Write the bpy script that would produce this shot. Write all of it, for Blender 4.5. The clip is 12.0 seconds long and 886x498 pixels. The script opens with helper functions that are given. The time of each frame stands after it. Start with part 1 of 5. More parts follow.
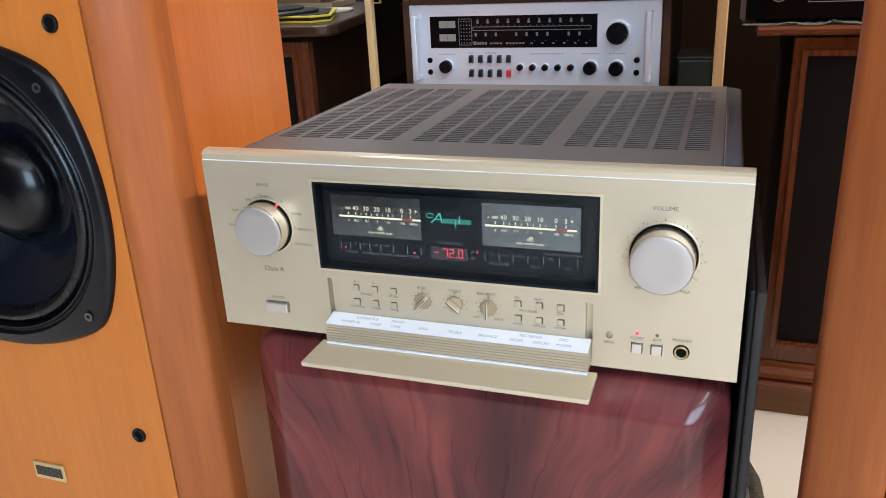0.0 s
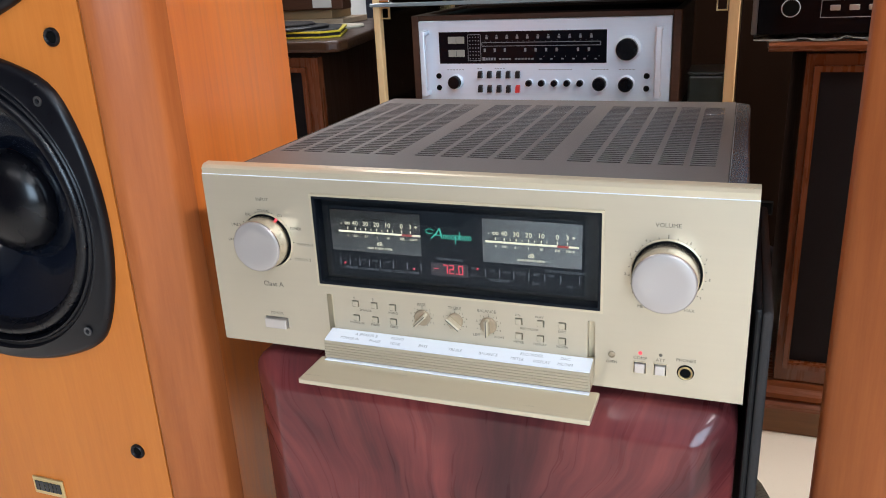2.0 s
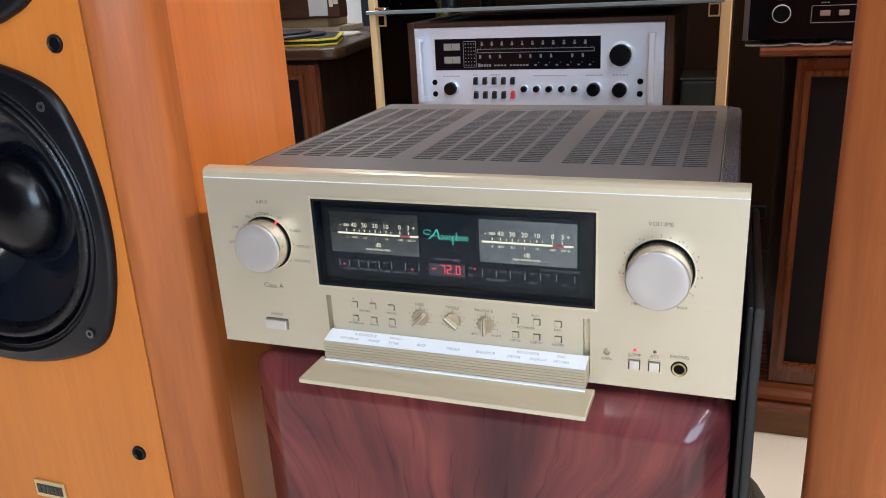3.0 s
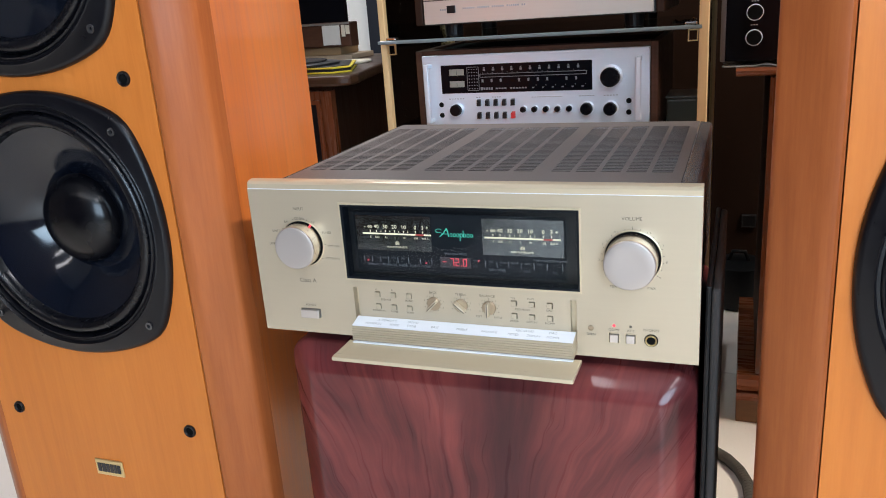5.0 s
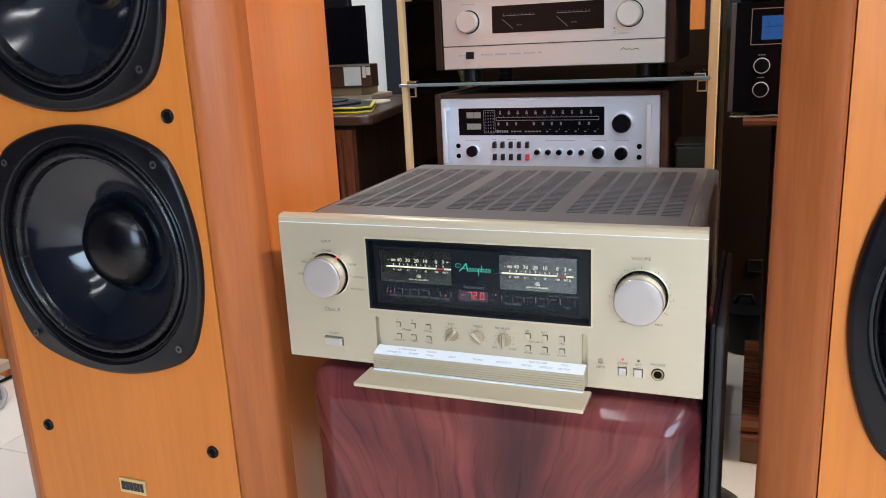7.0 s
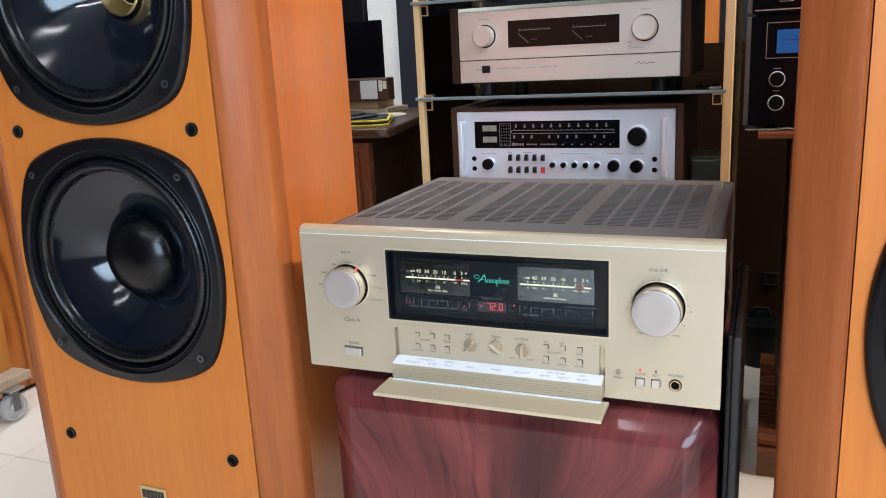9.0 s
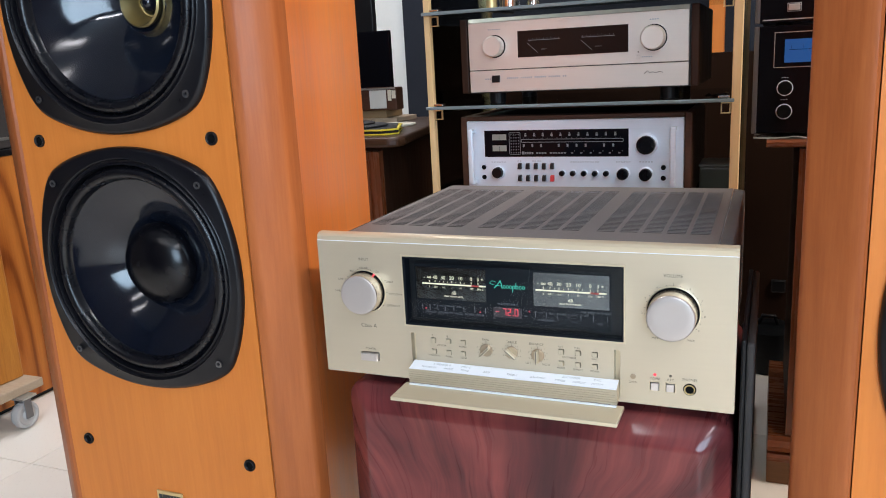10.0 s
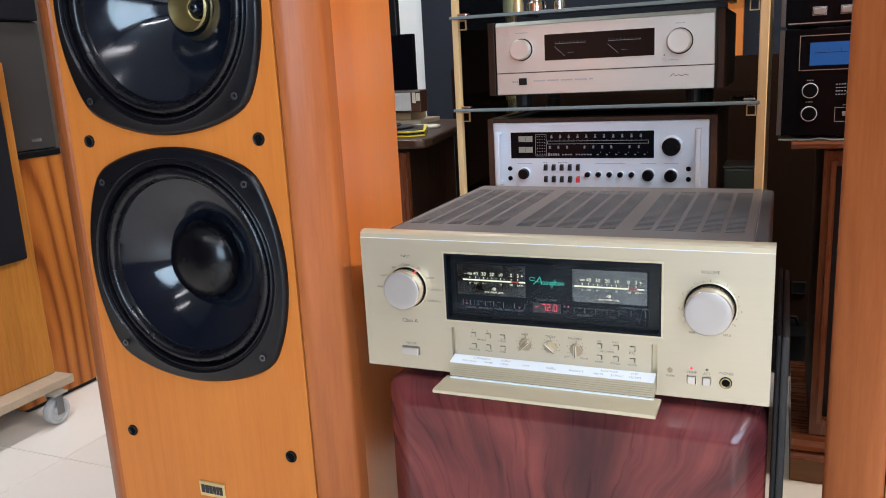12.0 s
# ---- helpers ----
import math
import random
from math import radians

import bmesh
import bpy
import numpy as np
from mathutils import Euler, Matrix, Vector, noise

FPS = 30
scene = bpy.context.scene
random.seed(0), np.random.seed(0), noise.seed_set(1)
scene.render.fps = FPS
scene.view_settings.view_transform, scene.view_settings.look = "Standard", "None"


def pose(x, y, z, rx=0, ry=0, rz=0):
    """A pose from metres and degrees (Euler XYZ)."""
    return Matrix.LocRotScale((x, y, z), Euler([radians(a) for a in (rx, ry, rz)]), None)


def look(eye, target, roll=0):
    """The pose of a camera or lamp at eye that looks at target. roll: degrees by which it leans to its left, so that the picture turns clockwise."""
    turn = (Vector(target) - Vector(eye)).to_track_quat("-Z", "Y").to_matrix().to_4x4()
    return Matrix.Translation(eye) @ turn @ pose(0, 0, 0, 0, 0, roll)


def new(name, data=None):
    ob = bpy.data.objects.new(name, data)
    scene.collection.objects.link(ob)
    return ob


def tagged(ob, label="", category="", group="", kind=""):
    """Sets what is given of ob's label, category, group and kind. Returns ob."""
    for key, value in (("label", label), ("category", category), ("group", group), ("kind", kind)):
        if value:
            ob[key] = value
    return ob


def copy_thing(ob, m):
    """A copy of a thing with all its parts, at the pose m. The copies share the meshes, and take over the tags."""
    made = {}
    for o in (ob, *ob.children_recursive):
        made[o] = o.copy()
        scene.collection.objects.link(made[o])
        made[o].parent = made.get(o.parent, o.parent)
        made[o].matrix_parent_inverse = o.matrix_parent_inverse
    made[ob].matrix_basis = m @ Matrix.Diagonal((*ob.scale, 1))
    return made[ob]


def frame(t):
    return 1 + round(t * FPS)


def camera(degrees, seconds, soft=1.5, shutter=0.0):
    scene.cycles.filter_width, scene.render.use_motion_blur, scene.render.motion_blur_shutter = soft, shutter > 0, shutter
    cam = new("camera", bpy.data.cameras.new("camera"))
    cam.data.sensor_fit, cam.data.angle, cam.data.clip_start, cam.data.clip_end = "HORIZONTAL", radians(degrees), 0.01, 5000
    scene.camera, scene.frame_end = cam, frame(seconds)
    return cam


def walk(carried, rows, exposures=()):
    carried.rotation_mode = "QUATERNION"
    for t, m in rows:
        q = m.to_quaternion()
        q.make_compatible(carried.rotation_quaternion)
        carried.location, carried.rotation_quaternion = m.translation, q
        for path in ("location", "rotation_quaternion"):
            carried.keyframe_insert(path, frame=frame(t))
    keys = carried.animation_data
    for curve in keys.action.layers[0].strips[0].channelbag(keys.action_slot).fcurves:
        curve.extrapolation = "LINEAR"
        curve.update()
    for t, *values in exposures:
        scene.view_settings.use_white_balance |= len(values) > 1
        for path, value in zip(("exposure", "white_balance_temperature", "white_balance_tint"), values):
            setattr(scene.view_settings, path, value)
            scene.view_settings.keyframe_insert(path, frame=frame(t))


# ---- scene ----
cam = camera(58.1, 12.0, soft=1.0)
PATH = [
    (0, (0.206, -0.587, 0.833), (-0.43, 1.169, 0.117), -2.9),
    (0.5, (0.204, -0.583, 0.833), (-0.456, 1.168, 0.128), -2.6),
    (1, (0.211, -0.579, 0.832), (-0.468, 1.172, 0.144), -2.9),
    (1.5, (0.216, -0.576, 0.832), (-0.463, 1.177, 0.15), -3.1),
    (2, (0.214, -0.574, 0.829), (-0.459, 1.184, 0.152), -2.9),
    (2.5, (0.213, -0.573, 0.826), (-0.45, 1.192, 0.157), -3.1),
    (4.5, (0.252, -0.69, 0.839), (-0.441, 1.081, 0.219), -3.7),
    (5, (0.26, -0.707, 0.845), (-0.427, 1.07, 0.238), -4.2),
    (5.5, (0.272, -0.724, 0.849), (-0.412, 1.066, 0.274), -3.9),
    (6, (0.274, -0.736, 0.85), (-0.42, 1.056, 0.298), -3.5),
    (6.5, (0.272, -0.747, 0.854), (-0.431, 1.049, 0.324), -3.2),
    (7, (0.265, -0.756, 0.856), (-0.444, 1.042, 0.341), -2.8),
    (9, (0.263, -0.769, 0.858), (-0.477, 1.025, 0.375), -2.9),
    (9.5, (0.257, -0.776, 0.861), (-0.487, 1.021, 0.394), -2.9),
    (10, (0.255, -0.787, 0.859), (-0.494, 1.009, 0.399), -3.0),
    (10.5, (0.254, -0.799, 0.859), (-0.497, 0.999, 0.407), -3.1),
    (11, (0.249, -0.815, 0.859), (-0.494, 0.988, 0.414), -3.2),
    (11.5, (0.242, -0.814, 0.858), (-0.515, 0.983, 0.415), -3.0),
    (12, (0.234, -0.827, 0.861), (-0.54, 0.961, 0.409), -3.0),
]
walk(cam, [(t, look(eye, target, roll)) for t, eye, target, roll in PATH], exposures=[(0.0, 0.2, 6110, 10), (12.0, 0.26, 6110, 10)])

# ---- world and lights ----
world = bpy.data.worlds.new("sky")
scene.world = world
world.use_nodes = True
wn = world.node_tree.nodes
sky = wn.new("ShaderNodeTexSky")
sky.sky_type, sky.sun_disc, sky.sun_elevation, sky.sun_rotation = "NISHITA", False, radians(40), radians(200)
wn["Background"].inputs["Strength"].default_value = 0.1
world.node_tree.links.new(sky.outputs["Color"], wn["Background"].inputs["Color"])


def area(name, eye, target, sx, sy, watts, colour):
    data = bpy.data.lights.new(name, "AREA")
    data.shape, data.size, data.size_y, data.energy, data.color = "RECTANGLE", sx, sy, watts, colour
    ob = new(name, data)
    ob.matrix_world = look(eye, target)
    return ob


WARM, COOL = (1.0, 0.965, 0.98), (0.66, 0.84, 1.0)
CEIL = 2.6
# Ceiling lamps out of view, added to brighten speaker side, wall, floor and cones.
FILL_LAMPS = [(-1.25, 0.75), (1.2, -1.0), (-1.0, -2.6), (-0.2, -2.6), (1.2, -2.4), (-1.3, 1.75), (1.75, 0.55)]
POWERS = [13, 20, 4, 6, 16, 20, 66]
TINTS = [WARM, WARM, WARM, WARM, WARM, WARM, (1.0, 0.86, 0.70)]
for (lx, ly), watts, tint in zip(FILL_LAMPS, POWERS, TINTS):
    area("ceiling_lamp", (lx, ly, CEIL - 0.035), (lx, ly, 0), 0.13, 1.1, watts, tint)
area("shop_window_light", (1.35, -3.12, 1.45), (0.6, 0, 1.25), 1.5, 1.6, 76, COOL)

# ---- materials ----


class Mat:
    """A node material under construction."""

    def __init__(self, name, colour, rough=0.5, metal=0.0, spec=0.5):
        self.m = bpy.data.materials.new(name)
        self.m.use_nodes = True
        self.t = self.m.node_tree
        self.b = self.t.nodes["Principled BSDF"]
        self.set("Base Color", (*colour, 1))
        self.set("Roughness", rough)
        self.set("Metallic", metal)
        self.set("Specular IOR Level", spec)
        self.co = None

    def set(self, key, value):
        self.b.inputs[key].default_value = value
        return self

    def node(self, kind, **values):
        n = self.t.nodes.new(kind)
        for k, v in values.items():
            n.inputs[k.replace("_", " ")].default_value = v
        return n

    def link(self, a, b):
        self.t.links.new(a, b)

    def coords(self, scale):
        if self.co is None:
            self.co = self.t.nodes.new("ShaderNodeTexCoord")
        mp = self.t.nodes.new("ShaderNodeMapping")
        mp.inputs["Scale"].default_value = scale
        self.link(self.co.outputs["Object"], mp.inputs["Vector"])
        return mp.outputs["Vector"]

    def noise(self, scale, detail=4.0, rough=0.55, stretch=(1, 1, 1), distort=0.0):
        n = self.node("ShaderNodeTexNoise", Scale=scale, Detail=detail, Roughness=rough, Distortion=distort)
        self.link(self.coords(stretch), n.inputs["Vector"])
        return n.outputs["Fac"]

    def ramp(self, fac, *stops):
        r = self.t.nodes.new("ShaderNodeValToRGB")
        el = r.color_ramp.elements
        while len(el) < len(stops):
            el.new(0.5)
        for e, (p, c) in zip(el, stops):
            e.position, e.color = p, (*c, 1)
        self.link(fac, r.inputs["Fac"])
        return r.outputs["Color"]

    def mix(self, fac, a, b, mode="MIX"):
        x = self.t.nodes.new("ShaderNodeMix")
        x.data_type, x.blend_type = "RGBA", mode
        for i, v in ((0, fac), (6, a), (7, b)):
            if isinstance(v, (int, float)):
                x.inputs[i].default_value = v
            elif isinstance(v, tuple):
                x.inputs[i].default_value = (*v, 1)
            else:
                self.link(v, x.inputs[i])
        return x.outputs[2]

    def colour(self, out):
        self.link(out, self.b.inputs["Base Color"])
        return self

    def span(self, fac, lo, hi):
        r = self.t.nodes.new("ShaderNodeMapRange")
        r.inputs["From Min"].default_value, r.inputs["From Max"].default_value = 0.3, 0.7
        r.inputs["To Min"].default_value, r.inputs["To Max"].default_value = lo, hi
        self.link(fac, r.inputs["Value"])
        return r.outputs["Result"]

    def roughness(self, fac, lo, hi):
        self.link(self.span(fac, lo, hi), self.b.inputs["Roughness"])
        return self

    def bump(self, fac, dist, strength=0.5):
        n = self.node("ShaderNodeBump", Strength=strength, Distance=dist)
        self.link(fac, n.inputs["Height"])
        self.link(n.outputs["Normal"], self.b.inputs["Normal"])
        return self


def painted(name, colour, rough=0.5, spread=0.12, metal=0.0, grain=60.0, bump=0.0004, spec=0.5):
    m = Mat(name, colour, rough, metal, spec)
    big, fine = m.noise(3.0, 3), m.noise(grain, 5)
    dark, light = tuple(c * (1 - spread) for c in colour), tuple(min(1, c * (1 + spread)) for c in colour)
    m.colour(m.mix(0.35, m.ramp(big, (0.3, dark), (0.7, light)), m.ramp(fine, (0.3, dark), (0.7, light))))
    m.roughness(fine, max(0.02, rough - 0.06), rough + 0.06)
    if bump:
        m.bump(fine, bump, 0.35)
    return m.m


def brushed(name, colour, rough, axis=(1, 60, 60), metal=1.0, spread=0.06, relief=0.15):
    """Brushed or fine-sanded metal with streaks along one axis."""
    m = Mat(name, colour, rough, metal)
    streak, big = m.noise(40.0, 6, 0.7, tuple(a / 6 for a in axis)), m.noise(5.0, 2)
    dark, light = tuple(c * (1 - spread) for c in colour), tuple(min(1, c * (1 + spread)) for c in colour)
    m.colour(m.mix(0.5, m.ramp(streak, (0.3, dark), (0.7, light)), m.ramp(big, (0.3, dark), (0.7, light))))
    m.roughness(streak if relief else big, rough - 0.03, rough + 0.04)
    if relief:
        m.bump(streak, 0.0001, relief)
    return m.m


def wood(name, dark, mid, light, rough=0.35, along=(14, 14, 1.0), figure=2.2, coat=0.0, flecks=0.25, spec=0.4):
    m = Mat(name, mid, rough, 0.0, spec)
    grain = m.noise(9.0, 4, 0.5, along)
    broad = m.noise(figure, 3, 0.5, (along[0] / 4, along[1] / 4, along[2] / 2), 0.3)
    fine = m.noise(60.0, 4, 0.7, tuple(a / 2 for a in along))
    base = m.ramp(broad, (0.28, dark), (0.5, mid), (0.75, light))
    lines = m.ramp(grain, (0.2, dark), (0.5, mid), (0.8, light))
    col = m.mix(0.45, base, lines)
    col = m.mix(flecks, col, m.ramp(fine, (0.2, dark), (0.75, light)), "MIX")
    m.colour(col).roughness(grain, rough - 0.06, rough + 0.08)
    m.set("Coat Weight", coat).set("Coat Roughness", 0.12)
    return m.m


def glow(name, colour, power):
    m = Mat(name, (0.01, 0.01, 0.01), 0.5)
    m.set("Emission Color", (*colour, 1)).set("Emission Strength", power)
    return m.m


def clear_glass(name, tint=(0.95, 0.97, 0.96), gloss_rough=0.0, ior=1.45):
    m = bpy.data.materials.new(name)
    m.use_nodes = True
    t = m.node_tree
    t.nodes.remove(t.nodes["Principled BSDF"])
    a, b, f, x = (t.nodes.new("ShaderNode" + k) for k in ("BsdfTransparent", "BsdfGlossy", "Fresnel", "MixShader"))
    a.inputs["Color"].default_value, b.inputs["Roughness"].default_value, f.inputs["IOR"].default_value = (*tint, 1), gloss_rough, ior
    t.links.new(f.outputs[0], x.inputs[0])
    t.links.new(a.outputs[0], x.inputs[1])
    t.links.new(b.outputs[0], x.inputs[2])
    t.links.new(x.outputs[0], t.nodes["Material Output"].inputs["Surface"])
    return m


CHERRY = wood("cherry_veneer", (0.47, 0.132, 0.022), (0.61, 0.19, 0.033), (0.70, 0.25, 0.05), 0.4, (10, 10, 0.7), 1.6, 0.04, 0.2, 0.25)
CHERRY_SOLID = wood("cherry_solid", (0.19, 0.044, 0.012), (0.34, 0.094, 0.026), (0.49, 0.160, 0.046), 0.38, (9, 9, 0.6), 2.8, 0.05, 0.24, 0.2)
CHERRY_SIDE = wood("cherry_side_veneer", (0.45, 0.108, 0.019), (0.74, 0.215, 0.042), (0.86, 0.300, 0.075), 0.36, (9, 9, 0.6), 1.5, 0.06, 0.12, 0.2)
WALNUT = wood("walnut", (0.035, 0.015, 0.009), (0.075, 0.032, 0.018), (0.12, 0.055, 0.03), 0.48, (2, 14, 14), 2.5, 0.0, 0.3, 0.25)
DARKWOOD = wood("dark_brown_wood", (0.014, 0.006, 0.003), (0.030, 0.012, 0.006), (0.050, 0.020, 0.009), 0.5, (12, 12, 1.0), 2.0, 0.0, 0.3, 0.2)
REDWOOD = wood("red_brown_wood", (0.080, 0.022, 0.008), (0.145, 0.042, 0.014), (0.22, 0.066, 0.023), 0.27, (14, 14, 1.0), 2.0, 0.1, 0.3)
REDWOOD_RAIL = wood("red_brown_rail", (0.10, 0.028, 0.010), (0.17, 0.050, 0.017), (0.25, 0.078, 0.028), 0.26, (1.0, 14, 14), 2.0, 0.25, 0.25)
BASEWOOD = wood("ochre_wood", (0.12, 0.05, 0.018), (0.19, 0.085, 0.03), (0.25, 0.12, 0.045), 0.45, (1, 12, 14), 2.0, 0.0, 0.3)
OAK = wood("yellow_oak", (0.22, 0.062, 0.012), (0.52, 0.20, 0.028), (0.64, 0.28, 0.05), 0.4, (15, 15, 0.8), 3.0, 0.1, 0.3)


def cathedral(name, dark, mid, light, rough=0.4):
    """Flat-sawn veneer: nested arches of dark growth lines, drawn out along the height."""
    m = Mat(name, mid, rough, 0.0, 0.3)
    w = m.t.nodes.new("ShaderNodeTexWave")
    w.wave_type, w.rings_direction = "RINGS", "SPHERICAL"
    for key, v in (("Scale", 3.0), ("Distortion", 2.4), ("Detail", 3.0), ("Detail Scale", 1.6), ("Detail Roughness", 0.55)):
        w.inputs[key].default_value = v
    vec = m.coords((0.0, 2.6, 0.42))
    vec.node.inputs["Location"].default_value = (0.02, 0.74, -0.07)
    m.link(vec, w.inputs["Vector"])
    fine = m.noise(60.0, 4, 0.7, (4, 4, 0.3))
    col = m.ramp(w.outputs["Fac"], (0.0, dark), (0.22, mid), (0.9, light))
    m.colour(m.mix(0.3, col, m.ramp(fine, (0.25, dark), (0.6, mid), (0.8, light)))).roughness(fine, rough - 0.05, rough + 0.07)
    return m.m


OAK_FIGURED = cathedral("figured_orange_veneer", (0.20, 0.052, 0.011), (0.43, 0.135, 0.024), (0.60, 0.215, 0.04))
DESKTOP = wood("dark_cabinet_top", (0.022, 0.010, 0.005), (0.050, 0.023, 0.011), (0.085, 0.040, 0.019), 0.34, (2, 14, 14), 2.5, 0.0, 0.3, 0.3)
PLY = wood("raw_plywood", (0.28, 0.20, 0.13), (0.42, 0.32, 0.22), (0.52, 0.42, 0.30), 0.7, (1, 12, 20), 2.0, 0.0, 0.4)
PALEWOOD = wood("pale_wood_edge", (0.60, 0.40, 0.18), (0.74, 0.52, 0.26), (0.80, 0.60, 0.34), 0.45, (16, 16, 1.0), 2.0, 0.0, 0.2)


def mahogany():
    """Lacquered flame mahogany: a plume that fans up and out from the lower middle of the front."""
    m = Mat("flame_mahogany", (0.12, 0.02, 0.02), 0.2, 0.0, 0.15)
    sep = m.t.nodes.new("ShaderNodeSeparateXYZ")
    m.link(m.coords((1, 1, 1)), sep.inputs[0])

    def calc(op, a, b=0.0):
        n = m.t.nodes.new("ShaderNodeMath")
        n.operation = op
        for i, v in enumerate((a, b)):
            if isinstance(v, (int, float)):
                n.inputs[i].default_value = v
            else:
                m.link(v, n.inputs[i])
        return n.outputs[0]

    x, up = sep.outputs["X"], calc("ADD", sep.outputs["Z"], -0.10)
    wander = calc("MULTIPLY", calc("ADD", m.noise(5.0, 3, 0.55), -0.5), 0.07)
    off = calc("SUBTRACT", calc("ADD", x, 0.015), wander)
    fan = calc("DIVIDE", off, calc("ADD", calc("MULTIPLY", up, 0.75), 0.10))
    side = calc("ABSOLUTE", fan)
    rise = calc("SUBTRACT", calc("MULTIPLY", up, 5.0), calc("MULTIPLY", calc("MULTIPLY", side, side), 0.9))

    def layer(across, along, detail, rough, seed):
        lay = m.t.nodes.new("ShaderNodeCombineXYZ")
        m.link(calc("MULTIPLY", fan, across), lay.inputs[0])
        m.link(calc("MULTIPLY", rise, along), lay.inputs[1])
        m.link(calc("ADD", calc("MULTIPLY", sep.outputs["Y"], 3.0), seed), lay.inputs[2])
        n = m.node("ShaderNodeTexNoise", Scale=1.0, Detail=detail, Roughness=rough, Distortion=0.25)
        m.link(lay.outputs[0], n.inputs["Vector"])
        return n.outputs["Fac"]

    plume, feather, fine = layer(2.6, 1.1, 3.0, 0.5, 0.0), layer(9.0, 0.8, 4.0, 0.6, 4.0), layer(42.0, 0.9, 3.0, 0.6, 9.0)
    base = m.ramp(plume, (0.36, (0.030, 0.009, 0.012)), (0.46, (0.120, 0.024, 0.027)), (0.55, (0.215, 0.045, 0.043)), (0.66, (0.36, 0.083, 0.072)))
    combs = m.ramp(feather, (0.34, (0.035, 0.009, 0.012)), (0.50, (0.140, 0.029, 0.029)), (0.66, (0.33, 0.074, 0.062)))
    lines = m.ramp(fine, (0.32, (0.050, 0.011, 0.014)), (0.68, (0.24, 0.052, 0.047)))
    col = m.mix(0.28, m.mix(0.5, base, combs), lines)
    heart = calc("ABSOLUTE", calc("SUBTRACT", calc("ADD", x, calc("MULTIPLY", wander, 1.6)), calc("SUBTRACT", 0.075, calc("MULTIPLY", up, 0.16))))
    shade = calc("MULTIPLY", calc("SUBTRACT", 1.0, calc("MINIMUM", calc("MULTIPLY", heart, 17.0), 1.0)), calc("ADD", feather, 0.15))
    m.colour(m.mix(shade, col, (0.040, 0.012, 0.016))).roughness(fine, 0.26, 0.32)
    m.set("Coat Weight", 0.5).set("Coat Roughness", 0.1)
    return m.m


MAHOGANY = mahogany()
CHAMPAGNE = brushed("champagne_aluminium", (0.595, 0.515, 0.385), 0.38, (1, 40, 40), 0.55, 0.03)
KNOB_BRONZE = brushed("bronze_knob", (0.40, 0.31, 0.21), 0.35, (1, 40, 40), 0.45, 0.03)
CHAMPAGNE_SMOOTH = brushed("champagne_smooth", (0.67, 0.575, 0.41), 0.3, (1, 40, 40), 0.45, 0.03)
KNOB_GOLD = brushed("knob_pale_gold", (0.66, 0.61, 0.57), 0.3, (10, 10, 10), 0.7, 0.008, 0)
KNOB_SIDE = brushed("knob_turned_gold", (0.76, 0.67, 0.57), 0.2, (10, 10, 10), 0.95, 0.01, 0)
KNOB_FACE = brushed("knob_face_grey", (0.50, 0.452, 0.425), 0.36, (10, 10, 10), 0.5, 0.008, 0)
# Silver made blue-white: reflected daylight and highlight lines are in the colour.
SILVER_HIGHLIGHT = brushed("silver_with_highlight", (0.90, 0.93, 0.99), 0.4, (1, 40, 40), 0.1, 0.02)
INK = painted("printed_ink", (0.13, 0.11, 0.085), 0.6, 0.05, bump=0)
INK_GREY = painted("printed_grey_ink", (0.40, 0.42, 0.45), 0.6, 0.05, bump=0)
COVER = painted("grey_brown_cover", (0.165, 0.151, 0.146), 0.42, 0.06, 0.2, 900.0, 0.0002)
# Matte black for parts, also painted where only shade fills slots, gaps and holes.
SLOT = painted("black_and_slot_shade", (0.004, 0.004, 0.004), 0.9, 0.1, bump=0, spec=0.1)
RAIL = brushed("dark_side_rail", (0.40, 0.385, 0.38), 0.22, (10, 1, 10), 0.75, 0.03, 0)
CHASSIS = painted("black_chassis", (0.015, 0.015, 0.016), 0.4, 0.1, 0.2, 300.0)
DISPLAY = painted("display_black", (0.004, 0.006, 0.010), 0.5, 0.1, bump=0, spec=0.2)
METERFACE = painted("meter_face_grey", (0.25, 0.265, 0.28), 0.16, 0.05, 1.0, bump=0)
READOUT = painted("readout_grey", (0.050, 0.040, 0.042), 0.5, 0.05, bump=0)
GLASS = clear_glass("window_glass", (0.93, 0.95, 0.95))
COATED_GLASS = clear_glass("coated_meter_glass", (0.90, 0.93, 0.95), 0.0, 1.2)
SMOKE = painted("smoked_panel", (0.010, 0.011, 0.014), 0.6, 0.05, bump=0, spec=0.2)
SHELFGLASS = clear_glass("shelf_glass", (0.78, 0.86, 0.83), 0.02, 1.5)
GLASS_EDGE = painted("glass_edge_grey_green", (0.17, 0.21, 0.22), 0.15, 0.1, bump=0)
LIT_WHITE = glow("lit_scale_white", (1.0, 0.88, 0.62), 1.1)
LIT_NUMBER = glow("lit_number_cream", (1.0, 0.86, 0.58), 0.9)
DIM_PRINT = painted("dim_print", (0.20, 0.20, 0.21), 0.5, 0.05, bump=0)
RED_LED = glow("red_led", (1.0, 0.07, 0.10), 1.3)
RED_DIM = glow("red_led_dim", (1.0, 0.08, 0.06), 0.35)
AQUA = glow("aqua_lit", (0.10, 0.75, 0.52), 0.75)
BLUE_SCREEN = glow("blue_meter_light", (0.006, 0.14, 0.50), 0.36)
BLACK_PLASTIC = painted("black_plastic", (0.007, 0.007, 0.008), 0.38, 0.15, 0.0, 200.0, 0.0002, 0.3)
FRAME_BLACK = painted("driver_frame_black", (0.004, 0.004, 0.006), 0.33, 0.15, 0.0, 60.0, 0.0, 0.32)
